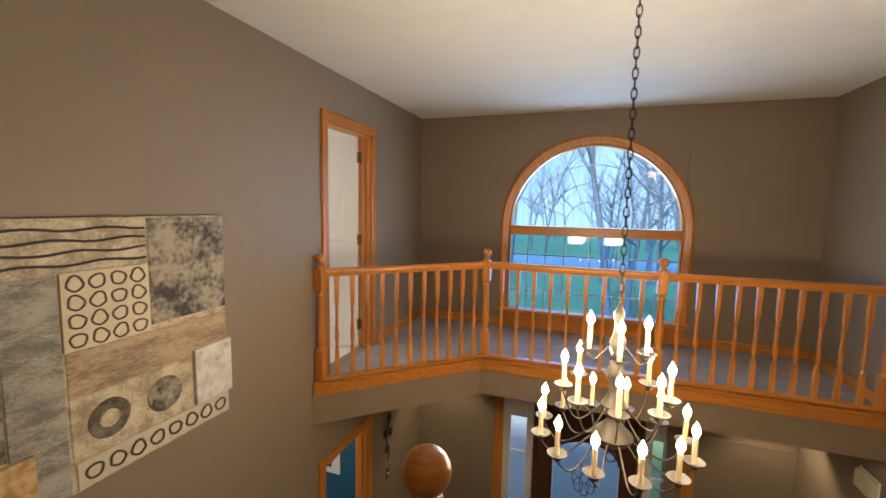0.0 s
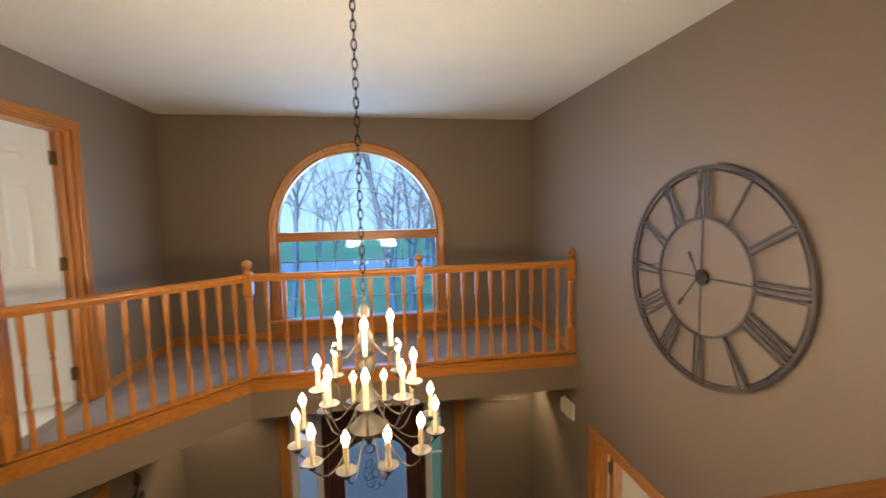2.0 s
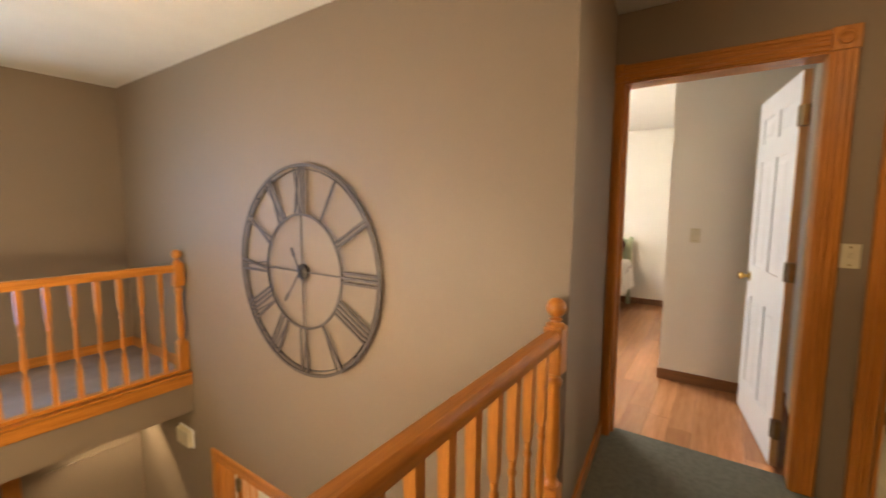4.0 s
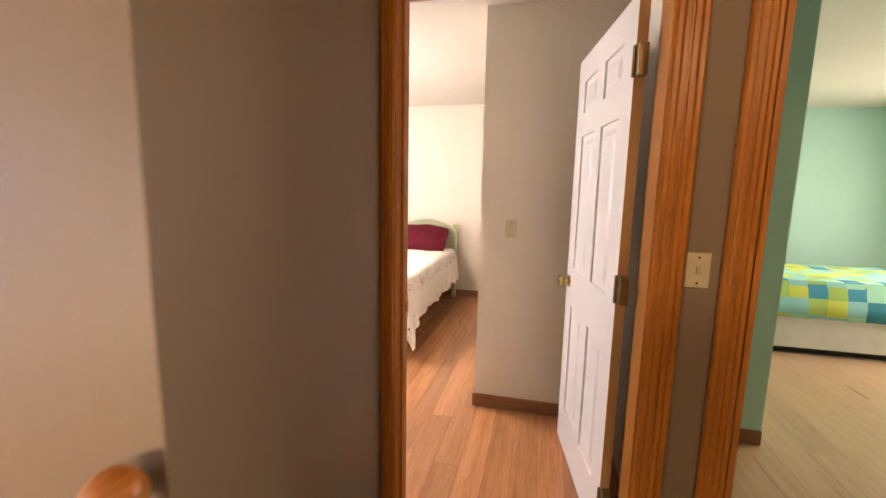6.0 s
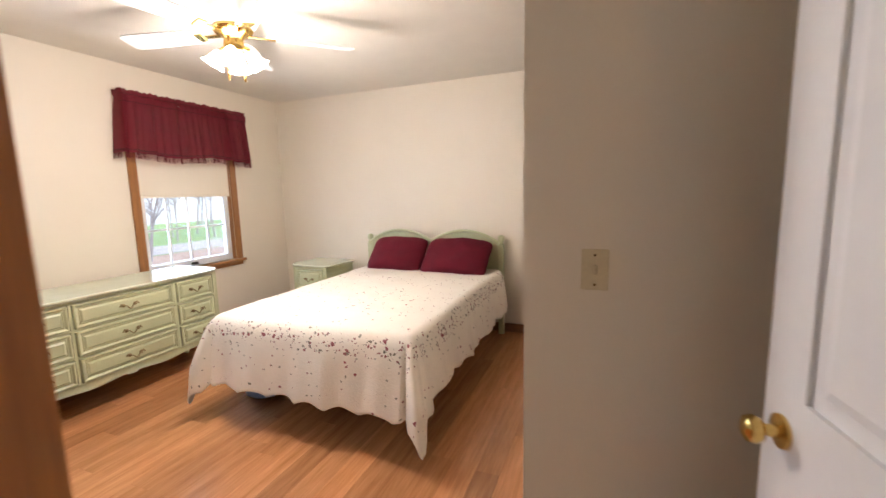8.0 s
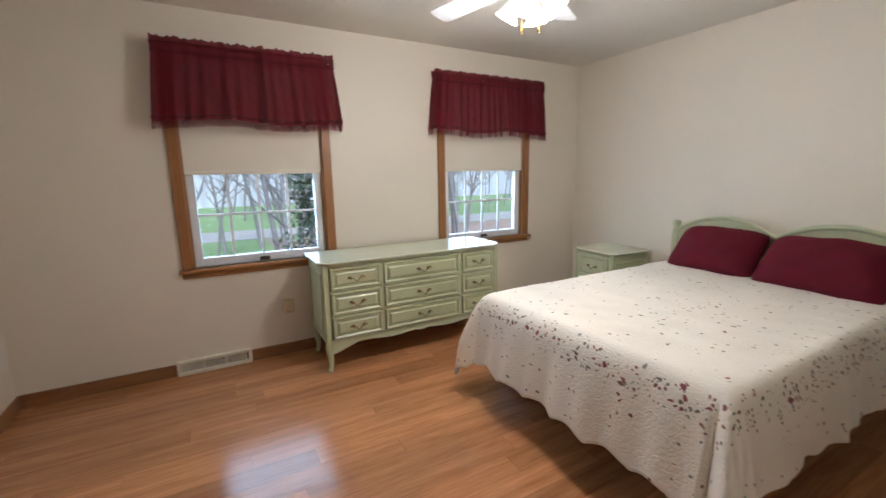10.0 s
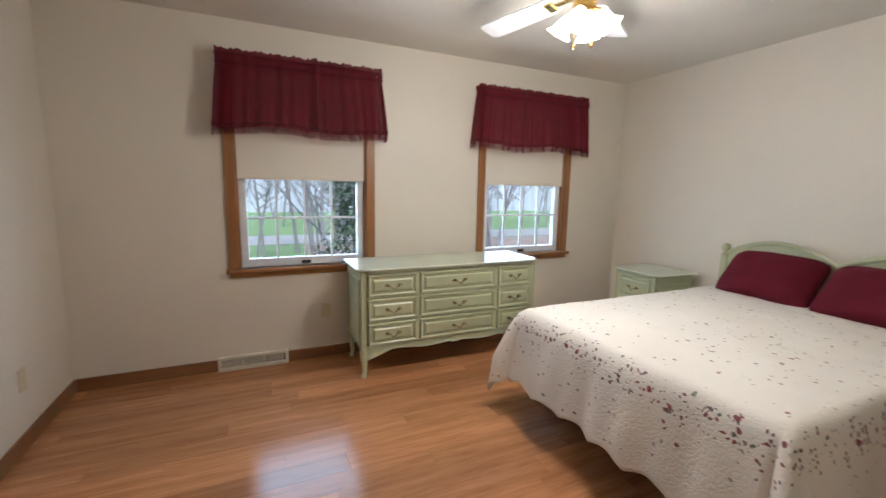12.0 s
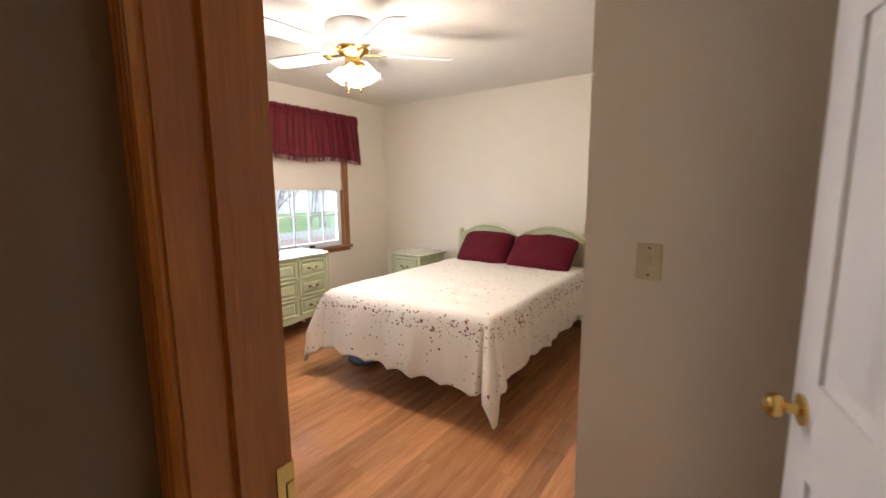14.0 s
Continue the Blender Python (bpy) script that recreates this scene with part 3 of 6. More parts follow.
def panel_door(name, width, height, material, label, m, edge=None):
    """Six-panel door; hinge at the origin, leaf along +x, 35 mm thick about y = 0."""
    top = thing(name, label, "door")
    t = 0.0175
    st, rails = width * 0.155, (0.0, 0.22, 0.80, 1.0, 1.66, 1.77, height - 0.12, height)
    bm = bmesh.new()
    xs = (0, st, width / 2 - st * 0.42, width / 2 + st * 0.42, width - st, width)
    for x0, x1 in ((xs[0], xs[1]), (xs[2], xs[3]), (xs[4], xs[5])):
        box_in(bm, (x0, -t, 0.008), (x1, t, height))
    for z0, z1 in ((0.008, rails[1]), (rails[2], rails[3]), (rails[4], rails[5]), (rails[6], height)):
        for x0, x1 in ((xs[1], xs[2]), (xs[3], xs[4])):
            box_in(bm, (x0, -t, z0), (x1, t, z1))
    part("frame", bm, material, top)
    for z0, z1 in ((rails[1], rails[2]), (rails[3], rails[4]), (rails[5], rails[6])):
        for x0, x1 in ((xs[1], xs[2]), (xs[3], xs[4])):
            bm = bmesh.new()
            box_in(bm, (x0, -t + 0.009, z0), (x1, t - 0.009, z1))
            for s in (-1, 1):
                g0, g1 = 0.03, 0.05
                o = [bm.verts.new((x, s * (t - 0.0085), z)) for x, z in ((x0 + g0, z0 + g0), (x1 - g0, z0 + g0), (x1 - g0, z1 - g0), (x0 + g0, z1 - g0))]
                i = [bm.verts.new((x, s * (t - 0.002), z)) for x, z in ((x0 + g1, z0 + g1), (x1 - g1, z0 + g1), (x1 - g1, z1 - g1), (x0 + g1, z1 - g1))]
                bm.faces.new(i)
                for k in range(4):
                    bm.faces.new((o[k], o[(k + 1) % 4], i[(k + 1) % 4], i[k]))
            part("panel", bm, material, top)
    if edge:
        part("hinge_edge", boxes(((-0.004, -t, 0.008), (0.0, t, height))), edge, top, "bare pale wood edge")
    for s in (-1, 1):
        bm = bmesh.new()
        lathe_in(bm, ((0.032, 0), (0.032, 0.006), (0.012, 0.010), (0.011, 0.03), (0.022, 0.036), (0.027, 0.048), (0.024, 0.06), (0.012, 0.066), (0.0, 0.066)), 16)
        bmesh.ops.transform(bm, matrix=Matrix.Translation((width - 0.065, s * t, 0.92)) @ Matrix.Rotation(-s * math.pi / 2, 4, "X"), verts=bm.verts)
        part("door_knob", bm, BRASS, top, "polished brass knob", True)
    for z in (0.22, 1.05, 1.82):
        bm = boxes(((-0.04, -0.012, z - 0.05), (-0.004, 0.0175, z + 0.05)), bev=0.002)
        lathe_in(bm, ((0.006, -0.05), (0.006, 0.05)), 10, (-0.006, 0.022, z))
        part("hinge", bm, ANTIQUE, top, "antique brass hinge")
    top.matrix_world = m
    return top


PALE = wood("pale_bare_wood", (0.62, 0.40, 0.20), (0.5, 0.30, 0.14), "z", 0.5)
casing("trim_bedroom_door", 3.99, -1, -0.007, 0.842, 0, 2.065, 0.091, "golden oak fluted door casing with rosette blocks", w_north=0.049)
jamb("frame_bedroom_door", 3.982, 4.12, -0.018, 0.855, 0, 2.075, "oak door frame with a strike plate")
casing("trim_teal_door", 3.99, -1, -1.06, -0.278, 0, 2.05, 0.078, "golden oak fluted door casing with rosette blocks")
jamb("frame_teal_door", 3.982, 4.1, -1.06, -0.285, 0, 2.06, "oak door frame")
casing("trim_bridge_door", -1.01, 1, 3.09, 3.79, 0.012, 2.04, 0.075, "golden oak casing of the bridge door", rosette=False)
jamb("frame_bridge_door", -1.132, -1.008, 3.09, 3.79, 0.012, 2.04, "oak door frame")
casing("trim_blue_room", -1.01, 1, 3.02, 3.72, LOW, -0.77, 0.085, "golden oak casing of the blue room opening", rosette=False)
jamb("frame_blue_room", -1.132, -1.008, 3.02, 3.72, LOW, -0.77, "oak lined opening", 0.014)
casing("trim_side_room", 3.01, -1, 2.55, 3.53, LOW, -0.64, 0.085, "golden oak casing of the side opening", rosette=False)
jamb("frame_side_room", 3.008, 3.122, 2.55, 3.53, LOW, -0.64, "oak lined opening", 0.014)
bm = boxes(((4.092, 0.834, 0.885), (4.122, 0.837, 0.98)), bev=0.001)
box_in(bm, (4.107, 0.8315, 0.91), (4.12, 0.8335, 0.95))
tagged(new("strike_plate", finish("strike_plate", bm, BRASS)), "brass strike plate on the oak door jamb", "strike plate")
panel_door("bedroom_door", 0.785, 2.04, WHITE, "white six-panel bedroom door standing open", pose(4.15, 0.045, 0.004, 0, 0, 8.8), PALE)
panel_door("bridge_door", 0.66, 2.01, WHITE, "white six-panel door standing open at the bridge", pose(-1.14, 3.765, 0.014, 0, 0, 203))
panel_door("side_door", 0.9, 2.04, OAK["z"], "golden oak door standing open in the side doorway", pose(3.15, 3.5, LOW, 0, 0, 52))

# front entry below the bridge
top = thing("door_front", "dark mahogany front door with leaded arched glass", "front door")
top["kind"] = "structure"
part("door_panel", boxes(((0.53, 5.09, LOW), (0.7, 5.13, -0.6)), ((1.43, 5.09, LOW), (1.6, 5.13, -0.6)), ((0.7, 5.09, LOW), (1.43, 5.13, -2.2)), ((0.7, 5.09, -0.9), (1.43, 5.13, -0.6)), bev=0.003), MAHOG, top)
bm = bmesh.new()
ar = [(0.715, -2.19), (1.415, -2.19)] + [(1.065 + 0.35 * math.cos(math.pi * k / 20), -1.5 + 0.22 * math.sin(math.pi * k / 20)) for k in range(21)]
f0, f1 = ([bm.verts.new((x, y, z)) for x, z in ar] for y in (5.1, 5.12))
bm.faces.new(f0)
bm.faces.new(f1[::-1])
for i in range(len(ar)):
    bm.faces.new((f0[i], f0[(i + 1) % len(ar)], f1[(i + 1) % len(ar)], f1[i]))
gl = part("arched_glass", bm, LEADED, top, "frosted leaded glass")
bm = boxes(((0.7, 5.092, -1.5), (0.72, 5.128, -0.9)), ((1.41, 5.092, -1.5), (1.43, 5.128, -0.9)))
for k in range(10):
    a0, a1 = math.pi * k / 10, math.pi * (k + 1) / 10
    q = [(1.065 + 0.35 * math.cos(a), -1.5 + 0.22 * math.sin(a)) for a in (a0, a1)]
    vv = [[bm.verts.new((x, y, z)) for x, z in (q[0], q[1], (q[1][0], -0.895), (q[0][0], -0.895))] for y in (5.094, 5.126)]
    bm.faces.new(vv[0])
    bm.faces.new(vv[1][::-1])
    bm.faces.new((vv[0][0], vv[1][0], vv[1][1], vv[0][1]))
part("arch_rail", bm, MAHOG, top)
bm = bmesh.new()
for k in range(8):
    a = math.pi * k / 4
    c, r = (1.065 + 0.09 * math.cos(a), -1.72 + 0.13 * math.sin(a)), 0.085
    sweep_in(bm, [(c[0] + r * math.cos(b) * 0.6, 5.096, c[1] + r * math.sin(b)) for b in [2 * math.pi * j / 14 for j in range(14)]], ring_prof(0.004, 5), up=(0, 1, 0), closed=True)
part("leading", bm, IRON, gl, "dark lead cames")
for x0, x1 in ((0.105, 0.47), (1.66, 2.03)):
    w = thing("window_sidelight", "white sidelight window beside the front door", "window")
    w["kind"] = "structure"
    part("window_frame", boxes(((x0, 5.08, LOW), (x0 + 0.085, 5.13, -0.6)), ((x1 - 0.085, 5.08, LOW), (x1, 5.13, -0.6)), ((x0 + 0.085, 5.08, -1.1), (x1 - 0.085, 5.13, -0.6)), ((x0 + 0.085, 5.08, LOW), (x1 - 0.085, 5.13, -2.2)), ((x0 + 0.085, 5.09, -1.56), (x1 - 0.085, 5.12, -1.54)), bev=0.003), WHITE, w)
    g = part("pane", boxes(((x0 + 0.085, 5.1, -2.2), (x1 - 0.085, 5.104, -1.1))), GLASS, w)
    g.visible_shadow = False
top = thing("trim_front_entry", "golden oak casing round the front entry", "door trim")
top["kind"] = "structure"
for x0, x1 in ((0.0, 0.105), (2.03, 2.145), (0.47, 0.53), (1.6, 1.66)):
    part("casing", boxes(((x0, 5.03, LOW), (x1, 5.14, -0.57)), bev=0.004), OAK["z"] if x1 < 0.2 or x0 > 2 else MAHOG, top)
structure("wall_entry_fill", boxes(((0.09, 5.14, -0.6), (1.87, 5.2, -0.571)), ((1.87, 5.141, LOW), (2.1, 5.199, -0.57))), TAUPE, "wall above the entry")

# arched window above the bridge
aw = thing("window_arch", "arched oak window with curved grid over the bridge", "window")
aw["kind"] = "structure"
bm = bmesh.new()
arc = [(AX + 0.934 * math.cos(math.pi * k / 40), 5.048, AZ + 0.934 * math.sin(math.pi * k / 40)) for k in range(41)]
pts = [(AX + 0.934, 5.048, 0.2)] + arc + [(AX - 0.934, 5.048, 0.2)]
sweep_in(bm, pts, [(-0.045, 0), (0.045, 0), (0.045, 0.02), (0.022, 0.03), (0.008, 0.022), (-0.02, 0.026), (-0.045, 0.014)], up=(0, -1, 0))
part("window_frame", bm, OAK["z"], aw, "golden oak arched casing", True)
bm = bmesh.new()
arc = [(AX + 0.884 * math.cos(math.pi * k / 40), 5.1, AZ + 0.884 * math.sin(math.pi * k / 40)) for k in range(41)]
sweep_in(bm, [(AX + 0.884, 5.1, 0.2)] + arc + [(AX - 0.884, 5.1, 0.2)], [(-0.013, -0.06), (0.013, -0.06), (0.013, 0.05), (-0.013, 0.05)], up=(0, -1, 0))
part("jamb_liner", bm, OAK["z"], aw, "", True)
part("transom_bar", boxes(((AX - 0.87, 5.03, 1.092), (AX + 0.87, 5.14, 1.194)), bev=0.006), OAK["x"], aw)
part("window_sill", boxes(((AX - 1.0, 4.98, 0.195), (AX + 1.0, 5.14, 0.23)), bev=0.008), OAK["x"], aw)
part("apron", boxes(((AX - 0.95, 5.025, 0.1), (AX + 0.95, 5.049, 0.194)), bev=0.005), OAK["x"], aw)
for r in (0.275, 0.475, 0.675):
    bm = bmesh.new()
    sweep_in(bm, [(AX + r * math.cos(math.pi * k / 28), 5.105, AZ + r * math.sin(math.pi * k / 28)) for k in range(29)], ring_prof(0.0055, 6), up=(0, 1, 0))
    part("curved_muntin", bm, MUNTIN, aw, "", True)
for k in range(1, 8):
    a = math.pi * k / 8
    r0 = 0.0 if k == 4 else 0.275
    bm = bmesh.new()
    sweep_in(bm, [(AX + r * math.cos(a), 5.107, AZ + r * math.sin(a)) for r in (r0, 0.875)], ring_prof(0.0055, 6), up=(0, 1, 0))
    part("radial_muntin", bm, MUNTIN, aw)
for x in (-0.675, -0.475, -0.275, 0, 0.275, 0.475, 0.675):
    part("muntin", boxes(((AX + x - 0.0055, 5.098, 0.23), (AX + x + 0.0055, 5.112, 1.093))), MUNTIN, aw)
for z in (0.44, 0.65, 0.86):
    part("muntin", boxes(((AX - 0.87, 5.1, z - 0.0055), (AX + 0.87, 5.114, z + 0.0055))), MUNTIN, aw)
part("pane", boxes(((AX - 0.875, 5.118, 0.2), (AX + 0.875, 5.122, 1.1))), GLASS_ARCH, aw).visible_shadow = False
bm = bmesh.new()
ar = [(AX + 0.875 * math.cos(math.pi * k / 32), AZ - 0.02 + 0.885 * math.sin(math.pi * k / 32)) for k in range(33)]
bm.faces.new([bm.verts.new((x, 5.12, z)) for x, z in ar])
part("arched_pane", bm, GLASS_ARCH, aw).visible_shadow = False


# bedroom windows
def bedroom_window(name, x0, x1, label):
    w = thing(name, label, "window")
    w["kind"] = "structure"
    c = 0.068
    for a, b in ((x0 - c, x0), (x1, x1 + c)):
        part("side_casing", boxes(((a, 4.033, WZ0), (b, 4.056, WZ1 + 0.07)), bev=0.004), WINOAK["z"], w)
    part("head_casing", boxes(((x0, 4.034, WZ1), (x1, 4.056, WZ1 + 0.07)), bev=0.004), WINOAK["x"], w)
    part("window_sill", boxes(((x0 - 0.085, 4.0, WZ0 - 0.026), (x1 + 0.085, 4.2, WZ0)), bev=0.006), WINOAK["x"], w)
    part("apron", boxes(((x0 - c, 4.036, WZ0 - 0.065), (x1 + c, 4.056, WZ0 - 0.027)), bev=0.004), WINOAK["x"], w)
    part("liner", boxes(((x0, 4.056, WZ0), (x0 + 0.012, 4.19, WZ1)), ((x1 - 0.012, 4.056, WZ0), (x1, 4.19, WZ1)), ((x0 + 0.012, 4.056, WZ1 - 0.012), (x1 - 0.012, 4.19, WZ1))), WINOAK["z"], w)
    f = 0.05
    a, b, z0, z1 = x0 + 0.012, x1 - 0.012, WZ0, WZ0 + 0.71
    sash = part("sash", boxes(((a, 4.09, z0), (a + f, 4.14, z1)), ((b - f, 4.09, z0), (b, 4.14, z1)), ((a + f, 4.09, z0), (b - f, 4.14, z0 + 0.06)), ((a + f, 4.09, z1 - 0.05), (b - f, 4.14, z1)), ((a, 4.14, z1), (b, 4.18, WZ1 - 0.012)), bev=0.003), VINYL, w, "white vinyl sash")
    g0, g1, h0, h1 = a + f, b - f, z0 + 0.06, z1 - 0.05
    for k in (1, 2, 3):
        x = g0 + (g1 - g0) * k / 4
        part("muntin", boxes(((x - 0.008, 4.108, h0), (x + 0.008, 4.12, h1))), VINYL, sash)
    zc = h0 + (h1 - h0) * 0.5
    part("muntin", boxes(((g0, 4.106, zc - 0.008), (g1, 4.122, zc + 0.008))), VINYL, sash)
    part("pane", boxes(((g0, 4.113, h0), (g1, 4.116, h1))), GLASS, sash).visible_shadow = False
    part("sash_lock", boxes((((x0 + x1) / 2 - 0.035, 4.075, z0 + 0.012), ((x0 + x1) / 2 + 0.035, 4.09, z0 + 0.035)), bev=0.004), IRON, w, "small black sash lift")
    return w


bedroom_window("window_1", *W1, "oak-trimmed double-hung window with white sash")
bedroom_window("window_2", *W2, "oak-trimmed double-hung window with white sash")


def roller_shade(x0, x1):
    s = thing("roller_shade", "cream roller shade half lowered in the window", "window shade", "bedroom shades")
    part("fabric", boxes(((x0, 4.062, 1.40), (x1, 4.064, 2.118))), ROLLER, s)
    part("hem_bar", boxes(((x0, 4.059, 1.388), (x1, 4.067, 1.412)), bev=0.003), ROLLER, s)
    bm = bmesh.new()
    sweep_in(bm, ((x0, 4.075, 2.128), (x1, 4.075, 2.128)), ring_prof(0.016, 10))
    part("roller", bm, ROLLER, s)


roller_shade(W1[0] + 0.004, W1[1] - 0.004)
roller_shade(W2[0] + 0.004, W2[1] - 0.004)


def valance(x0, x1, seed):
    v = thing("valance", "sheer maroon gathered valance with fringed hem", "curtain", "bedroom valances")
    rnd = random.Random(seed)
    ph = [rnd.uniform(0, 6.28) for _ in range(6)]
    n, L = 220, x1 - x0 + 0.12

    def place(s, h):
        # s along the rod with short returns to the wall at both ends, h from hem 0 to top 1
        f = 1 - h
        u = s * L - 0.06
        d = 0.5 * math.sin(u * 62 + ph[0]) + 0.5 * math.sin(u * 37 + ph[1]) + 0.4 * math.sin(u * 91 + ph[2])
        amp = 0.007 + 0.021 * f
        # two panels overlap just past the middle of the rod
        seam = 0.018 * math.exp(-((s - 0.56) / 0.012) ** 2)
        x = x0 + min(max(u, 0), x1 - x0)
        y = 3.945 - amp * d - 0.02 * f - seam
        if u < 0:
            y = 3.945 - u * 1.6
        if u > x1 - x0:
            y = 3.945 + (u - x1 + x0) * 1.6
        x += (s - 0.5) * 0.09 * f
        return x, y, 0
    rows = [(0.0, 1.730), (0.05, 1.750), (0.06, 1.753), (0.25, 1.845), (0.5, 1.955), (0.75, 2.055), (0.86, 2.115), (0.9, 2.140), (0.94, 2.170), (0.965, 2.185), (1.0, 2.220)]
    bm = bmesh.new()
    grid = []
    for h, z in rows:
        line = []
        for i in range(n + 1):
            s = i / n
            x, y, _ = place(s, h if h < 0.86 else 0.95)
            if 0.9 <= h <= 0.95:
                y -= 0.012
            zz = z + ((0.004 * math.sin(s * L * 53 + ph[3]) + 0.004 * math.sin(s * L * 131 + ph[5]) + 0.003 * math.sin(s * L * 211)) * (1 if h == 1 else 0)) + (0.012 * math.sin(s * L * 9 + ph[4]) if h < 0.1 else 0)
            line.append(bm.verts.new((x, y, zz)))
        grid.append(line)
    for a, b in zip(grid, grid[1:]):
        for i in range(n):
            bm.faces.new((a[i], a[i + 1], b[i + 1], b[i]))
    cloth = part("cloth", bm, SHEER, v, "", True)
    bm = bmesh.new()
    for i in range(0, n * 2):
        s = (i + 0.5) / (n * 2)
        x, y, _ = place(s, 0.0)
        z = 1.730 + 0.012 * math.sin(s * L * 9 + ph[4])
        ln = 0.034 + 0.016 * rnd.random()
        dx = rnd.uniform(-0.004, 0.004)
        a = [bm.verts.new(p) for p in ((x - 0.0011, y, z), (x + 0.0011, y, z), (x + 0.0011 + dx, y, z - ln), (x - 0.0011 + dx, y, z - ln))]
        bm.faces.new(a)
    tagged(part("fringe", bm, MAROON, v, "thin maroon fringe"), kind="stuff")
    bm = bmesh.new()
    sweep_in(bm, [(*place(i / n, 0.05)[:2], 1.752 + 0.012 * math.sin(i / n * L * 9 + ph[4])) for i in range(n + 1)], ring_prof(0.006, 5))
    part("hem_trim", bm, MAROON, v)
    for zz, dep in ((2.128, 0.004), (2.182, 0.004)):
        bm = bmesh.new()
        sweep_in(bm, [(place(i / n, 0.95)[0], place(i / n, 0.95)[1] - dep - 0.012, zz) for i in range(6, n - 5)], ring_prof(0.0035, 5))
        part("casing_stitch", bm, MAROON, v, "dark gathered seam")
    bm = bmesh.new()
    sweep_in(bm, ((x0 + 0.01, 3.95, 2.160), (x1 - 0.01, 3.95, 2.160)), ring_prof(0.008, 8))
    for x in (x0 + 0.015, x1 - 0.015):
        box_in(bm, (x - 0.006, 3.945, 2.150), (x + 0.006, 4.055, 2.170))
    part("curtain_rod", bm, WHITE, v)


valance(4.15, 5.25, 3)
valance(6.11, 7.275, 8)


# ---- railings ----
def baluster_mesh():
    bm = bmesh.new()
    sq = math.pi / 4
    lathe_in(bm, ((0.0215, 0.0), (0.0215, 0.2), (0.0165, 0.225)), 4, start=sq)
    lathe_in(bm, ((0.0125, 0.22), (0.0165, 0.232), (0.0165, 0.24), (0.010, 0.25), (0.010, 0.262), (0.0155, 0.29), (0.0165, 0.33), (0.0135, 0.40), (0.0105, 0.47), (0.0095, 0.50), (0.0145, 0.512), (0.0145, 0.522), (0.0095, 0.532), (0.0125, 0.545), (0.0125, 0.56)), 10)
    lathe_in(bm, ((0.013, 0.556), (0.0205, 0.585), (0.0235, 0.80), (0.0235, 0.835)), 4, start=sq)
    return finish("baluster", bm, OAK["z"], True)


def newel_mesh(h):
    bm = bmesh.new()
    box_in(bm, (-0.036, -0.036, 0), (0.036, 0.036, 0.24), 0.004)
    lathe_in(bm, ((0.034, 0.238), (0.036, 0.25), (0.024, 0.265), (0.022, 0.28), (0.030, 0.32), (0.031, 0.38), (0.026, 0.52), (0.024, 0.64), (0.032, 0.66), (0.032, 0.672), (0.024, 0.685), (0.03, 0.70)), 16)
    box_in(bm, (-0.036, -0.036, 0.70), (0.036, 0.036, h - 0.115), 0.005)
    return finish("newel", bm, OAK["z"], True)


def finial_mesh(h):
    bm = bmesh.new()
    z = h - 0.045
    prof = [(0.036, h - 0.116), (0.036, h - 0.109), (0.02, h - 0.1), (0.018, h - 0.094), (0.026, h - 0.09)]
    prof += [(0.038 * math.cos(radians(a)), z + 0.038 * math.sin(radians(a))) for a in range(-75, 91, 11)]
    lathe_in(bm, prof, 24)
    return finish("finial", bm, OAK["x"], True)


BAL, NEW, FIN = baluster_mesh(), newel_mesh(1.0), finial_mesh(1.0)
RAILP = [(-0.022, -0.03), (0.022, -0.03), (0.026, -0.012), (0.031, 0.0), (0.03, 0.018), (0.019, 0.03), (-0.019, 0.03), (-0.03, 0.018), (-0.031, 0.0), (-0.026, -0.012)]


def railing(name, label, posts, z, counts, rail_z=0.845, lift=(0, 0, 0, 0)):
    r = thing(name, label, "railing")
    for x, y in posts:
        n = new("newel", NEW)
        n.parent, n.matrix_local = r, pose(x, y, z + lift[posts.index((x, y))])
        f = new("finial", FIN)
        f.parent = n
        tagged(f, "turned ball finial")
    for (a, b), k in zip(zip(posts, posts[1:]), counts):
        d = Vector((b[0] - a[0], b[1] - a[1], 0))
        ang = math.degrees(math.atan2(d.y, d.x))
        u = d.normalized() * 0.034
        bm = bmesh.new()
        sweep_in(bm, ((a[0] + u.x, a[1] + u.y, z + rail_z), (b[0] - u.x, b[1] - u.y, z + rail_z)), RAILP)
        part("handrail", bm, OAK["x"] if abs(d.x) > abs(d.y) * 1.3 else OAK["y"], r, "", True)
        bm = bmesh.new()
        sweep_in(bm, ((a[0] + u.x, a[1] + u.y, z + 0.006), (b[0] - u.x, b[1] - u.y, z + 0.006)), [(-0.03, -0.012), (0.03, -0.012), (0.03, 0.01), (-0.03, 0.01)])
        part("shoe_rail", bm, OAK["x"], r)
        for i in range(k):
            f = (i + 1) / (k + 1)
            o = new("baluster", BAL)
            o.parent, o.matrix_local = r, pose(a[0] + d.x * f, a[1] + d.y * f, z + 0.012, 0, 0, ang)
    return r


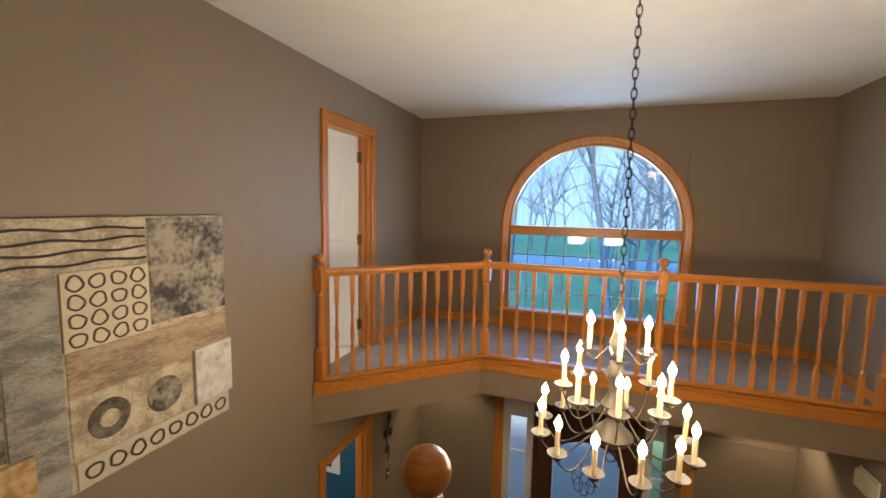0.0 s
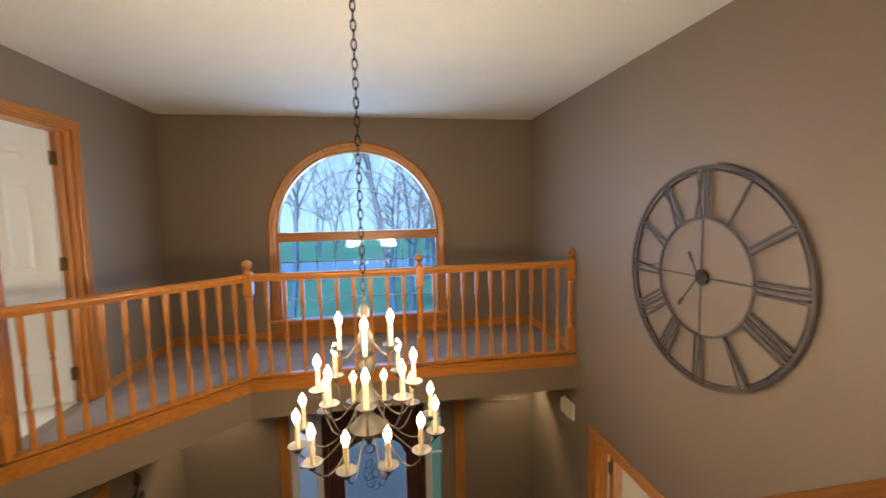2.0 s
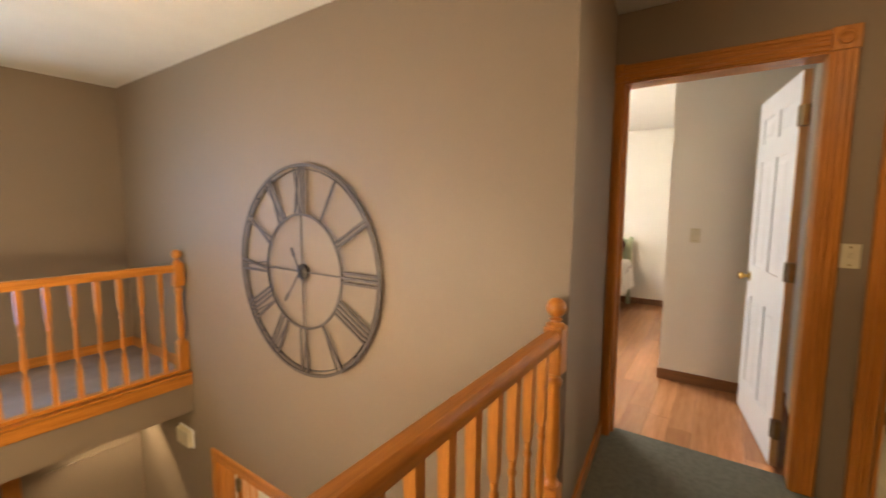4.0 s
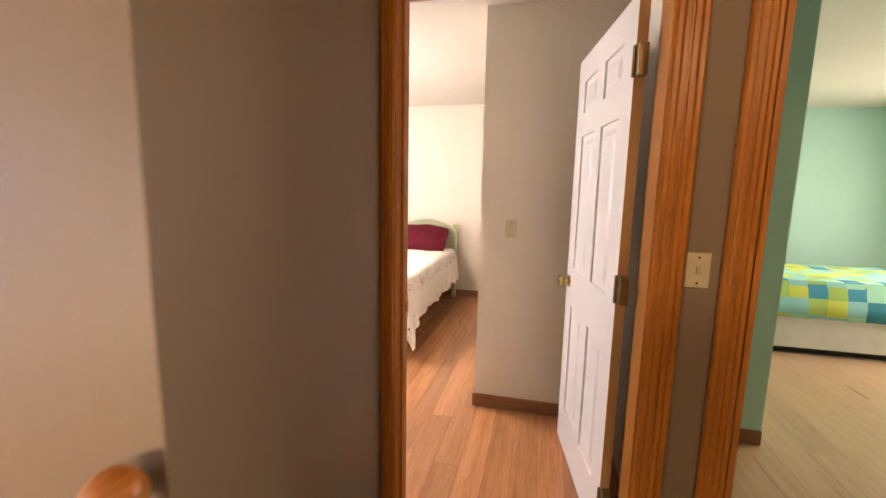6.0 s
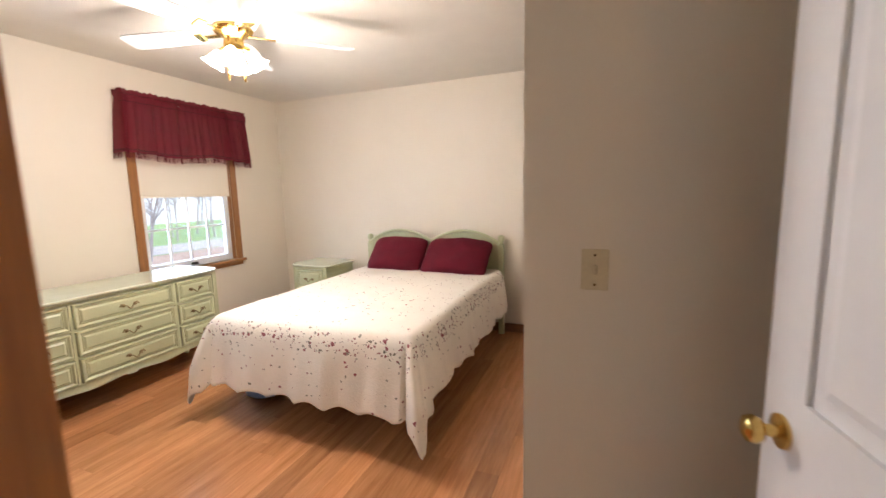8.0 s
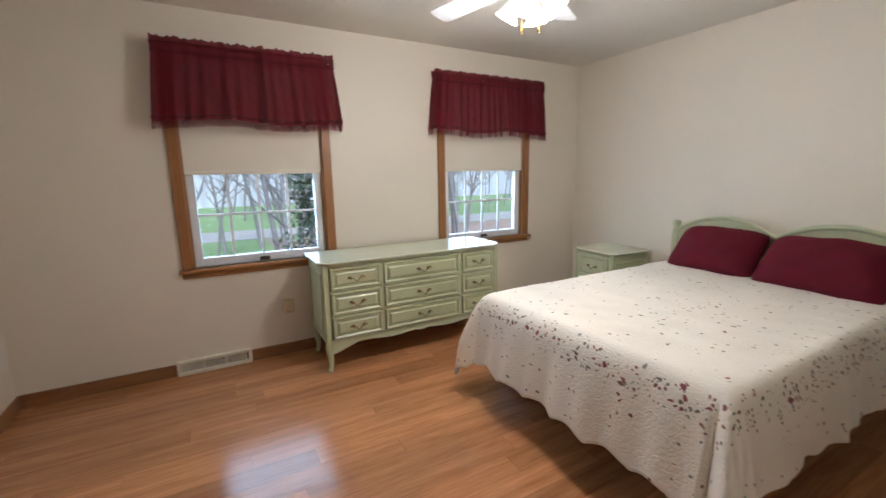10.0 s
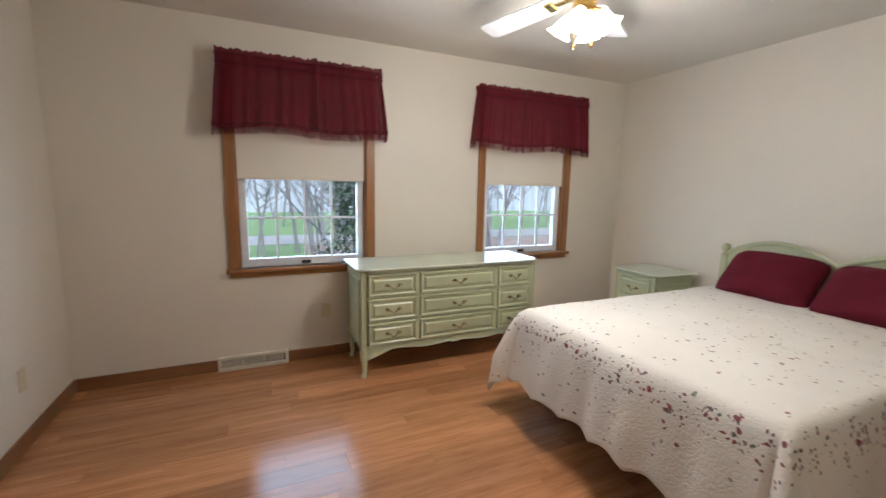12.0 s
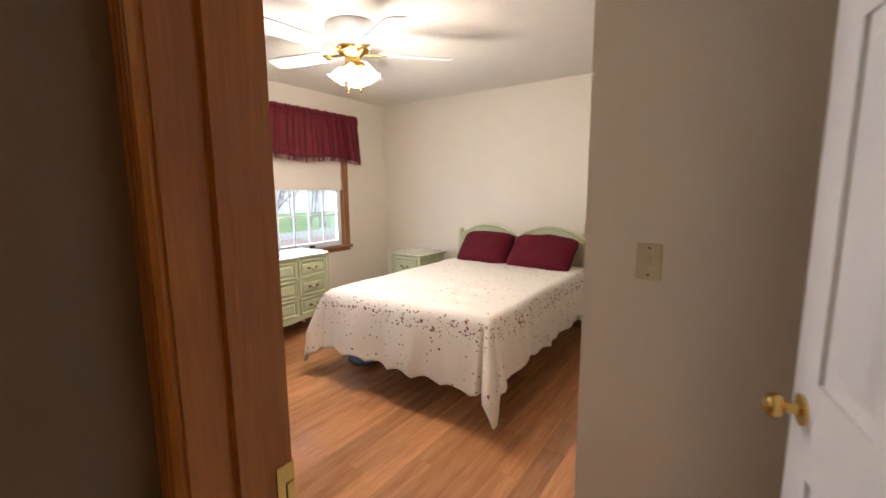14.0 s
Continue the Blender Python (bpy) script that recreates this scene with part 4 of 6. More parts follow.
railing("bridge_railing", "golden oak balustrade along the upper bridge", ((-0.965, 2.93), (0.1, 3.935), (1.53, 3.935), (2.965, 3.935)), 0.03, (11, 9, 10))
railing("landing_railing", "golden oak balustrade along the landing edge", ((0.72, 0.845), (2.965, 0.845)), 0.012, (17,), 0.872, (0.03, 0.03))
bm = bmesh.new()
sweep_in(bm, ((-1.005, 2.885, -0.04), (0.078, 3.9, -0.04), (3.005, 3.9, -0.04)), [(-0.03, -0.05), (0.02, -0.05), (0.02, 0.03), (0.03, 0.04), (0.03, 0.054), (-0.03, 0.054)])
structure("trim_bridge_edge", bm, OAK["x"], "golden oak nosing along the bridge edge")
structure("trim_landing_edge", boxes(((0.6, 0.805, -0.1), (3.005, 0.91, 0.01)), bev=0.006), OAK["x"], "golden oak nosing along the landing edge")

# ---- foyer things ----
ch = thing("chandelier", "three-tier brass candle chandelier with lit flame bulbs", "chandelier")
CX, CY = 1.09, 2.22
bm = bmesh.new()
lathe_in(bm, ((0.0, 0.30), (0.012, 0.31), (0.02, 0.33), (0.05, 0.345), (0.085, 0.37), (0.09, 0.39), (0.06, 0.42), (0.03, 0.45), (0.025, 0.47), (0.05, 0.50), (0.055, 0.53), (0.03, 0.57), (0.022, 0.62), (0.035, 0.65), (0.04, 0.68), (0.024, 0.72), (0.018, 0.76), (0.03, 0.79), (0.034, 0.82), (0.02, 0.86), (0.012, 0.90), (0.02, 0.93), (0.022, 0.95), (0.008, 0.98), (0.004, 1.0)), 20, (CX, CY, 0))
part("body", bm, PEWTER, ch, "turned aged brass column", True)
bm = bmesh.new()
sweep_in(bm, [(CX + 0.022 * math.cos(a), CY, 0.278 + 0.022 * math.sin(a)) for a in [2 * math.pi * k / 16 for k in range(16)]], ring_prof(0.004, 6), up=(0, 1, 0), closed=True)
part("bottom_ring", bm, PEWTER, ch, "", True)
bm = bmesh.new()
lathe_in(bm, ((0.008, -0.03), (0.014, -0.026), (0.016, -0.012), (0.03, -0.006), (0.04, 0.004), (0.042, 0.006), (0.036, 0.006), (0.016, -0.004), (0.0, -0.004)), 20)
CUP = finish("drip_cup", bm, PEWTER, True)
bm = bmesh.new()
lathe_in(bm, ((0.0105, -0.004), (0.0105, 0.105), (0.006, 0.106)), 12)
SLEEVE = finish("candle_sleeve", bm, CANDLE, True)
bm = bmesh.new()
lathe_in(bm, ((0.006, 0.105), (0.008, 0.112), (0.016, 0.128), (0.016, 0.138), (0.011, 0.154), (0.004, 0.164), (0.001, 0.174)), 12)
BULB = finish("flame_bulb", bm, FLAME, True)
for count, off, R, z, hub_z, hub_r in ((12, 15, 0.318, 0.375, 0.385, 0.08), (8, 0, 0.22, 0.585, 0.53, 0.04), (4, 0, 0.117, 0.775, 0.80, 0.025)):
    for k in range(count):
        a = radians(off + 360 / count * k - 90)
        c, s = math.cos(a), math.sin(a)
        pts = []
        for i in range(15):
            f = i / 14
            r = hub_r + (R - hub_r) * (f if f < 0.9 else 0.9 + (f - 0.9)) + 0.012 * math.sin(math.pi * f)
            zz = hub_z + (z - 0.03 - hub_z) * f ** 3 - (0.10 if count > 4 else 0.06) * math.sin(math.pi * f ** 1.2)
            pts.append((CX + r * c, CY + r * s, zz))
        bm = bmesh.new()
        sweep_in(bm, pts, ring_prof(0.004, 6))
        arm = part("arm", bm, PEWTER, ch, "", True)
        for nm, me in (("drip_cup", CUP), ("candle_sleeve", SLEEVE), ("flame_bulb", BULB)):
            o = new(nm, me)
            o.parent, o.matrix_local = arm, pose(CX + R * c, CY + R * s, z)
bm = bmesh.new()
lathe_in(bm, ((0.006, -0.05), (0.02, -0.045), (0.05, -0.02), (0.06, 0.0)), 20, (CX, CY, TOP))
part("ceiling_canopy", bm, IRON, ch, "", True)
n_link = 34
for k in range(n_link):
    zc = 1.0 + (TOP - 0.055 - 1.0) * (k + 0.5) / n_link
    bm = bmesh.new()
    loop = []
    for i in range(14):
        b = 2 * math.pi * i / 14
        u, w = 0.011 * math.cos(b), 0.026 * math.sin(b)
        loop.append((CX + (u if k % 2 else 0), CY + (0 if k % 2 else u), zc + w))
    sweep_in(bm, loop, ring_prof(0.0032, 5), up=(0, 1, 0) if k % 2 else (1, 0, 0), closed=True)
    part("chain_link", bm, IRON, ch, "", True)

# wall clock, facing -x
ck = thing("wall_clock", "large open metal wall clock with Roman numerals", "clock")
KY, KZ, KX = 2.39, 0.985, 2.985


def on_clock(r, a, x=KX):
    """a: clockwise turn from twelve, as seen from the room."""
    return (x, KY - r * math.sin(a), KZ + r * math.cos(a))


for nm, r, w in (("outer_rim", 0.625, 0.018), ("inner_rim", 0.34, 0.014)):
    bm = bmesh.new()
    sweep_in(bm, [on_clock(r, 2 * math.pi * k / 72) for k in range(72)], [(-w / 2, -0.004), (w / 2, -0.004), (w / 2, 0.004), (-w / 2, 0.004)], up=(1, 0, 0), closed=True)
    part(nm, bm, CLOCKM, ck)
bm = bmesh.new()
sweep_in(bm, [on_clock(0.6, 2 * math.pi * k / 72, KX + 0.012) for k in range(72)], [(-0.003, -0.006), (0.003, -0.006), (0.003, 0.006), (-0.003, 0.006)], up=(1, 0, 0), closed=True)
part("rear_rim", bm, CLOCKM, ck)
NUM = ("XII", "I", "II", "III", "IIII", "V", "VI", "VII", "VIII", "IX", "X", "XI")
for h, word in enumerate(NUM):
    a = radians(30 * h)
    bm = bmesh.new()
    pitch = 0.028
    width = sum({"I": 1.0, "V": 2.0, "X": 2.0}[c] for c in word) * pitch
    cur = -width / 2

    def bar(o0, o1, w=0.007):
        d = (math.cos(a), math.sin(a))
        ps = []
        for r, o in ((0.345, o0), (0.618, o1)):
            c = on_clock(r, a)
            ps.append((c[0], c[1] - o * math.cos(a), c[2] - o * math.sin(a)))
        sweep_in(bm, ps, [(-w, -0.003), (w, -0.003), (w, 0.003), (-w, 0.003)], up=(1, 0, 0))
    for c in word:
        if c == "I":
            bar(cur + pitch / 2, cur + pitch / 2)
            cur += pitch
        elif c == "V":
            bar(cur + pitch, cur + 0.006, 0.008)
            bar(cur + pitch, cur + 2 * pitch - 0.006, 0.004)
            cur += 2 * pitch
        else:
            bar(cur + 0.006, cur + 2 * pitch - 0.006, 0.008)
            bar(cur + 2 * pitch - 0.006, cur + 0.006, 0.004)
            cur += 2 * pitch
    part("numeral", bm, CLOCKM, ck)
for h in range(4):
    bm = bmesh.new()
    sweep_in(bm, [on_clock(r, radians(90 * h), KX + 0.004) for r in (0.03, 0.345)], [(-0.004, -0.003), (0.004, -0.003), (0.004, 0.003), (-0.004, 0.003)], up=(1, 0, 0))
    part("spoke", bm, CLOCKM, ck)
bm = bmesh.new()
lathe_in(bm, ((0.045, 0), (0.045, 0.02), (0.03, 0.03), (0.012, 0.034)), 20)
bmesh.ops.transform(bm, matrix=Matrix.Translation((3.005, KY, KZ)) @ Matrix.Rotation(-math.pi / 2, 4, "Y"), verts=bm.verts)
part("hub", bm, IRON, ck, "dark central hub", True)
for nm, ang, ln in (("hour_hand", 333, 0.16), ("minute_hand", 218, 0.24)):
    a = radians(ang)
    bm = bmesh.new()
    for r0, r1, w in ((-0.06, ln - 0.06, 0.006), (ln - 0.06, ln, 0.013)):
        sweep_in(bm, [on_clock(r0, a, KX - 0.014), on_clock(r1, a, KX - 0.014)], [(-w, -0.002), (w, -0.002), (w * 0.6, 0.002), (-w * 0.6, 0.002)], up=(1, 0, 0))
    part(nm, bm, IRON, ck)
bm = bmesh.new()
for h in range(4):
    p = on_clock(0.61, radians(45 + 90 * h))
    box_in(bm, (p[0] - 0.003, p[1] - 0.006, p[2] - 0.006), (3.01, p[1] + 0.006, p[2] + 0.006))
part("standoff", bm, CLOCKM, ck)

# relief artwork on the west wall
A1 = mat("art_cream_plaster", (0.58, 0.49, 0.33), (0.30, 0.23, 0.135), 0.7, 14, 0.7, fine=90, hard=0.09)
A2 = mat("art_grey_plaster", (0.38, 0.345, 0.28), (0.16, 0.14, 0.11), 0.75, 7, 0.7, fine=70, stretch=(1, 1, 3), hard=0.09)
A3 = mat("art_dark_mottle", (0.36, 0.30, 0.21), (0.04, 0.034, 0.026), 0.7, 9, 0.8, fine=40, hard=0.09)
A4 = mat("art_tan_wash", (0.45, 0.33, 0.19), (0.22, 0.15, 0.085), 0.7, 6, 0.5, stretch=(1, 0.6, 2.2), hard=0.09)
A5 = mat("art_dark_ink", (0.055, 0.045, 0.035), (0.03, 0.025, 0.02), 0.6, 30, 0.4)
A6 = mat("art_silver_foil", (0.75, 0.72, 0.68), (0.6, 0.55, 0.48), 0.3, 18, 1.0, 0.25, fine=28, hard=0.06)
A7 = mat("art_gold_foil", (0.68, 0.46, 0.22), (0.42, 0.26, 0.11), 0.3, 18, 1.0, 0.25, fine=28, hard=0.06)
art = thing("relief_artwork", "abstract mixed-media canvas with rings and foil squares", "wall art")
part("canvas", boxes(((-1.008, 0.82, 0.17), (-0.972, 2.055, 1.295)), bev=0.004), A1, art)


def slab(nm, y0, y1, z0, z1, material, h=0.004):
    return part(nm, boxes(((-0.9735, y0, z0), (-0.972 + h, y1, z1)), bev=0.0015), material, art)


slab("striped_strip", 0.83, 1.625, 1.085, 1.285, A1, 0.006)
for k in range(4):
    bm = bmesh.new()
    sweep_in(bm, [(-0.966, 0.83 + 0.79 * i / 20, 1.115 + 0.045 * k + 0.006 * math.sin(i * 0.9 + k * 2)) for i in range(21)], ring_prof(0.006, 6))
    part("dark_line", bm, A5, art)
slab("dark_panel", 1.635, 2.05, 0.79, 1.288, A3, 0.005)
slab("ring_panel", 1.285, 1.628, 0.765, 1.08, mat("art_pale_plaster", (0.66, 0.56, 0.38), (0.55, 0.45, 0.29), 0.7, 20, 0.5), 0.010)
slab("tan_band", 1.29, 2.05, 0.57, 0.76, A4, 0.004)
slab("disc_panel", 1.29, 1.83, 0.30, 0.565, A1, 0.005)
slab("ring_strip", 1.30, 2.05, 0.182, 0.295, mat("art_light_strip", (0.60, 0.52, 0.38), (0.5, 0.42, 0.29), 0.7, 20, 0.5), 0.007)
slab("grey_column", 1.10, 1.28, 0.175, 1.075, A2, 0.006)
slab("dark_column", 0.83, 1.095, 0.43, 1.075, A3, 0.004)
slab("gold_square", 0.83, 1.165, 0.165, 0.42, A7, 0.022)
slab("silver_square", 1.838, 2.065, 0.302, 0.60, A6, 0.022)


def art_ring(y, z, r, w, jit):
    bm = bmesh.new()
    sweep_in(bm, [(-0.9605, y + (r + 0.003 * math.sin(3 * a + jit)) * math.cos(a), z + (r + 0.003 * math.cos(2 * a + jit)) * math.sin(a)) for a in [2 * math.pi * k / 20 for k in range(20)]], [(-w, -0.003), (w, -0.003), (w * 0.6, 0.003), (-w * 0.6, 0.003)], up=(1, 0, 0), closed=True)
    part("ring", bm, A5, art)


for i in range(4):
    for j in range(4):
        art_ring(1.335 + 0.081 * i, 0.805 + 0.077 * j, 0.029, 0.0045, i * 2.1 + j)
for i in range(8):
    art_ring(1.36 + 0.09 * i, 0.238, 0.031, 0.005, i * 1.7)
for y, r in ((1.43, 0.085), (1.68, 0.085)):
    bm = bmesh.new()
    lathe_in(bm, ((r, 0), (r, 0.003), (0.0, 0.004)), 30)
    bmesh.ops.transform(bm, matrix=Matrix.Translation((-0.967, y, 0.435)) @ Matrix.Rotation(math.pi / 2, 4, "Y"), verts=bm.verts)
    part("disc", bm, A3, art)
for k in range(5):
    bm = bmesh.new()
    r = 0.045 + 0.009 * k
    sweep_in(bm, [(-0.9625, 1.43 + r * math.cos(a), 0.435 + r * math.sin(a)) for a in [2 * math.pi * q / 28 for q in range(28)]], ring_prof(0.0022, 5), up=(1, 0, 0), closed=True)
    part("groove", bm, A5, art)
bm = bmesh.new()
lathe_in(bm, ((0.038, 0), (0.036, 0.004), (0.0, 0.005)), 20)
bmesh.ops.transform(bm, matrix=Matrix.Translation((-0.9635, 1.43, 0.435)) @ Matrix.Rotation(math.pi / 2, 4, "Y"), verts=bm.verts)
part("disc_centre", bm, A1, art)
art.location.z = 0.03

# door chime, floral wall iron, downlights, pictures in the blue room
c = thing("door_chime", "cream plastic door chime box on the taupe wall", "chime")
part("cover", boxes(((2.965, 3.93, -0.66), (3.01, 4.14, -0.52)), bev=0.008), IVORYP, c)
part("base_plate", boxes(((3.0, 3.92, -0.67), (3.0095, 4.15, -0.51))), WHITE, c)
s = thing("smoke_alarm", "small white ceiling sensor under the bridge", "sensor")
bm = bmesh.new()
lathe_in(bm, ((0.035, -0.03), (0.045, -0.02), (0.05, 0.0)), 16, (2.75, 4.0, -0.33))
part("housing", bm, WHITE, s, "", True)
for x in (-0.55, 2.72):
    d = thing("downlight", "recessed downlight glowing under the bridge", "ceiling light", "bridge downlights")
    bm = bmesh.new()
    lathe_in(bm, ((0.055, -0.006), (0.075, -0.005), (0.08, 0.0)), 24, (x, 4.72, -0.331))
    part("trim_ring", bm, WHITE, d, "", True)
    bm = bmesh.new()
    lathe_in(bm, ((0.0, -0.008), (0.05, -0.0075), (0.05, -0.006)), 20, (x, 4.72, -0.331))
    part("lens", bm, DOWN, d)
fl = thing("floral_wall_iron", "dark scrolled iron flower hanging on the wall", "wall decoration")
bm = bmesh.new()
sweep_in(bm, [(-1.0, 4.16 + 0.035 * math.sin(k * 0.5), -1.4 + 0.03 * k) for k in range(20)], ring_prof(0.006, 6))
part("stem", bm, IRON, fl, "", True)
for k, (y, z, r) in enumerate(((4.18, -0.92, 0.05), (4.10, -1.06, 0.045), (4.22, -1.10, 0.045), (4.13, -1.26, 0.04))):
    bm = bmesh.new()
    for j in range(5):
        a = 2 * math.pi * j / 5 + k
        sweep_in(bm, [(-0.996, y + r * 0.55 * math.cos(a) + 0.45 * r * math.cos(b), z + r * 0.55 * math.sin(a) + 0.45 * r * math.sin(b)) for b in [2 * math.pi * q / 10 for q in range(10)]], ring_prof(0.005, 5), up=(1, 0, 0), closed=True)
    part("blossom", bm, IRON, fl, "", True)
sw = thing("entry_switch", "brass switch plate by the blue room opening", "light switch")
part("plate", boxes(((-1.01, 4.13, -1.62), (-1.004, 4.21, -1.5)), bev=0.002), BRASS, sw)
part("toggle", boxes(((-1.004, 4.164, -1.57), (-0.99, 4.176, -1.55))), IVORYP, sw)
for y, z in ((4.1, -1.35), (4.1, -1.75)):
    p = thing("framed_picture", "white framed print on the blue wall", "picture", "blue room pictures")
    bm = boxes(((-2.2, 4.375, z - 0.15), (-1.75, 4.4, z + 0.15)), bev=0.004)
    part("frame", bm, WHITE, p)
    part("print", boxes(((-2.08, 4.372, z - 0.07), (-1.99, 4.3745, z + 0.07)), ((-1.96, 4.372, z - 0.07), (-1.87, 4.3745, z + 0.07))), A5, p)
structure("wall_line_shelf", boxes(((2.3, 5.045, -0.95), (2.95, 5.05, -0.94))), TAUPE, "thin pale seam on the entry wall")


# ---- switches and outlets ----
def plate(name, label, m, kind):
    t = thing(name, label, "light switch" if kind == "switch" else "outlet")
    part("plate", boxes(((-0.036, 0.0, -0.058), (0.036, 0.006, 0.058)), bev=0.002), IVORYP, t)
    if kind == "switch":
        part("toggle", boxes(((-0.006, 0.006, -0.012), (0.006, 0.016, 0.014)), bev=0.002), IVORYP, t)
    else:
        for z in (-0.02, 0.02):
            part("socket", boxes(((-0.016, 0.006, z - 0.013), (0.016, 0.008, z + 0.013)), ((-0.007, 0.008, z - 0.006), (-0.005, 0.0085, z + 0.006)), ((0.005, 0.008, z - 0.006), (0.007, 0.0085, z + 0.006))), IVORYP, t)
    for z in (-0.042, 0.042):
        part("screw", boxes(((-0.003, 0.006, z - 0.003), (0.003, 0.0075, z + 0.003))), BRASS, t)
    t.matrix_world = m
    return t


plate("bedroom_switch", "ivory toggle switch plate on the cream wall", pose(5.12, 0.512, 1.165, 0, 0, 90) @ Matrix.Scale(0.95, 4), "switch")
plate("hall_switch", "ivory toggle switch plate between the door casings", pose(3.99, -0.137, 1.165, 0, 0, 90) @ Matrix.Scale(0.95, 4), "switch")
plate("teal_switch", "pale toggle switch plate on the teal wall", pose(5.12, -0.72, 1.13, 0, 0, 90), "switch")
plate("outlet", "ivory outlet on the cream wall", pose(3.23, 3.46, 0.351, 0, 0, -90), "outlet")
plate("outlet", "ivory outlet on the cream wall", pose(3.23, 2.634, 0.335, 0, 0, -90), "outlet")
plate("outlet", "ivory outlet beside the dresser", pose(4.823, 4.055, 0.378, 0, 0, 180), "outlet")
REGM = mat("cream_enamel", (0.74, 0.69, 0.56), None, 0.4, 8)
v = thing("baseboard_register", "cream metal heat register at the foot of the wall", "vent")
part("frame", boxes(((4.056, 4.02, 0.0), (4.526, 4.055, 0.022)), ((4.056, 4.02, 0.085), (4.526, 4.055, 0.105)), ((4.056, 4.02, 0.022), (4.075, 4.055, 0.085)), ((4.507, 4.02, 0.022), (4.526, 4.055, 0.085)), bev=0.003), REGM, v)
part("backing", boxes(((4.075, 4.045, 0.022), (4.507, 4.054, 0.085))), IRON, v)
for k in range(3):
    part("louver", boxes(*[((4.08 + 0.145 * k + 0.012 * j, 4.027, 0.024), (4.087 + 0.145 * k + 0.012 * j, 4.045, 0.083)) for j in range(11)]), REGM, v)
for x in (4.216, 4.361):
    part("divider", boxes(((x - 0.006, 4.021, 0.022), (x + 0.006, 4.045, 0.085))), REGM, v)

# ---- bed ----
HX = 7.77
bed = thing("bed", "sage green double bed frame with arched headboard", "bed")
for y in (1.41, 2.835):
    bm = boxes(((HX - 0.025, y - 0.025, 0), (HX + 0.025, y + 0.025, 0.86)), bev=0.004)
    lathe_in(bm, ((0.03, 0.86), (0.034, 0.87), (0.022, 0.88), (0.02, 0.895), (0.03, 0.91), (0.032, 0.93), (0.024, 0.955), (0.0, 0.962)), 14, (HX, y, 0))
    part("post", bm, SAGE, bed, "", True)
mid = (1.41 + 2.835) / 2
for y0, y1 in ((1.435, mid), (mid, 2.81)):
    bm = bmesh.new()
    n = 24
    arch = [(y0 + (y1 - y0) * i / n, 0.885 + 0.115 * math.sin(math.pi * i / n) ** 0.8) for i in range(n + 1)]
    for x0, x1, off in ((HX - 0.012, HX + 0.012, 0.0),):
        a, b = ([bm.verts.new((x, y, z)) for y, z in arch] + [bm.verts.new((x, y1, 0.3)), bm.verts.new((x, y0, 0.3))] for x in (x0, x1))
        bm.faces.new(a)
        bm.faces.new(b[::-1])
        for i in range(len(a)):
            bm.faces.new((a[i], a[(i + 1) % len(a)], b[(i + 1) % len(a)], b[i]))
    hb = part("headboard", bm, SAGE, bed)
    bm = bmesh.new()
    sweep_in(bm, [(HX - 0.014, y, z) for y, z in arch], ring_prof(0.016, 8))
    part("crest_moulding", bm, SAGE, hb, "", True)
    bm = bmesh.new()
    sweep_in(bm, [(HX - 0.014, y0 + 0.06 + (y1 - y0 - 0.12) * i / n, 0.81 + 0.11 * math.sin(math.pi * i / n) ** 0.8) for i in range(n + 1)], ring_prof(0.006, 6))
    part("glaze_line", bm, SAGE_D, hb, "", True)
for y in (1.47, 2.79):
    part("side_rail", boxes(((5.895, y - 0.012, 0.26), (HX - 0.02, y + 0.012, 0.38)), bev=0.003), SAGE, bed)
part("foot_rail", boxes(((5.87, 1.47, 0.26), (5.895, 2.79, 0.38)), bev=0.003), SAGE, bed)
for y in (1.62, 2.62):
    part("leg", boxes(((6.08, y - 0.018, 0), (6.116, y + 0.018, 0.36)), bev=0.004), IRON, bed, "dark metal frame leg")
mt = thing("mattress", "white mattress and box spring under the quilt", "mattress")
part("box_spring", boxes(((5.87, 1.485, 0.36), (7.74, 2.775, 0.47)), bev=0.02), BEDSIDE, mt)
part("pad", boxes(((5.87, 1.485, 0.47), (7.74, 2.775, 0.63)), bev=0.03), SHEET, mt)

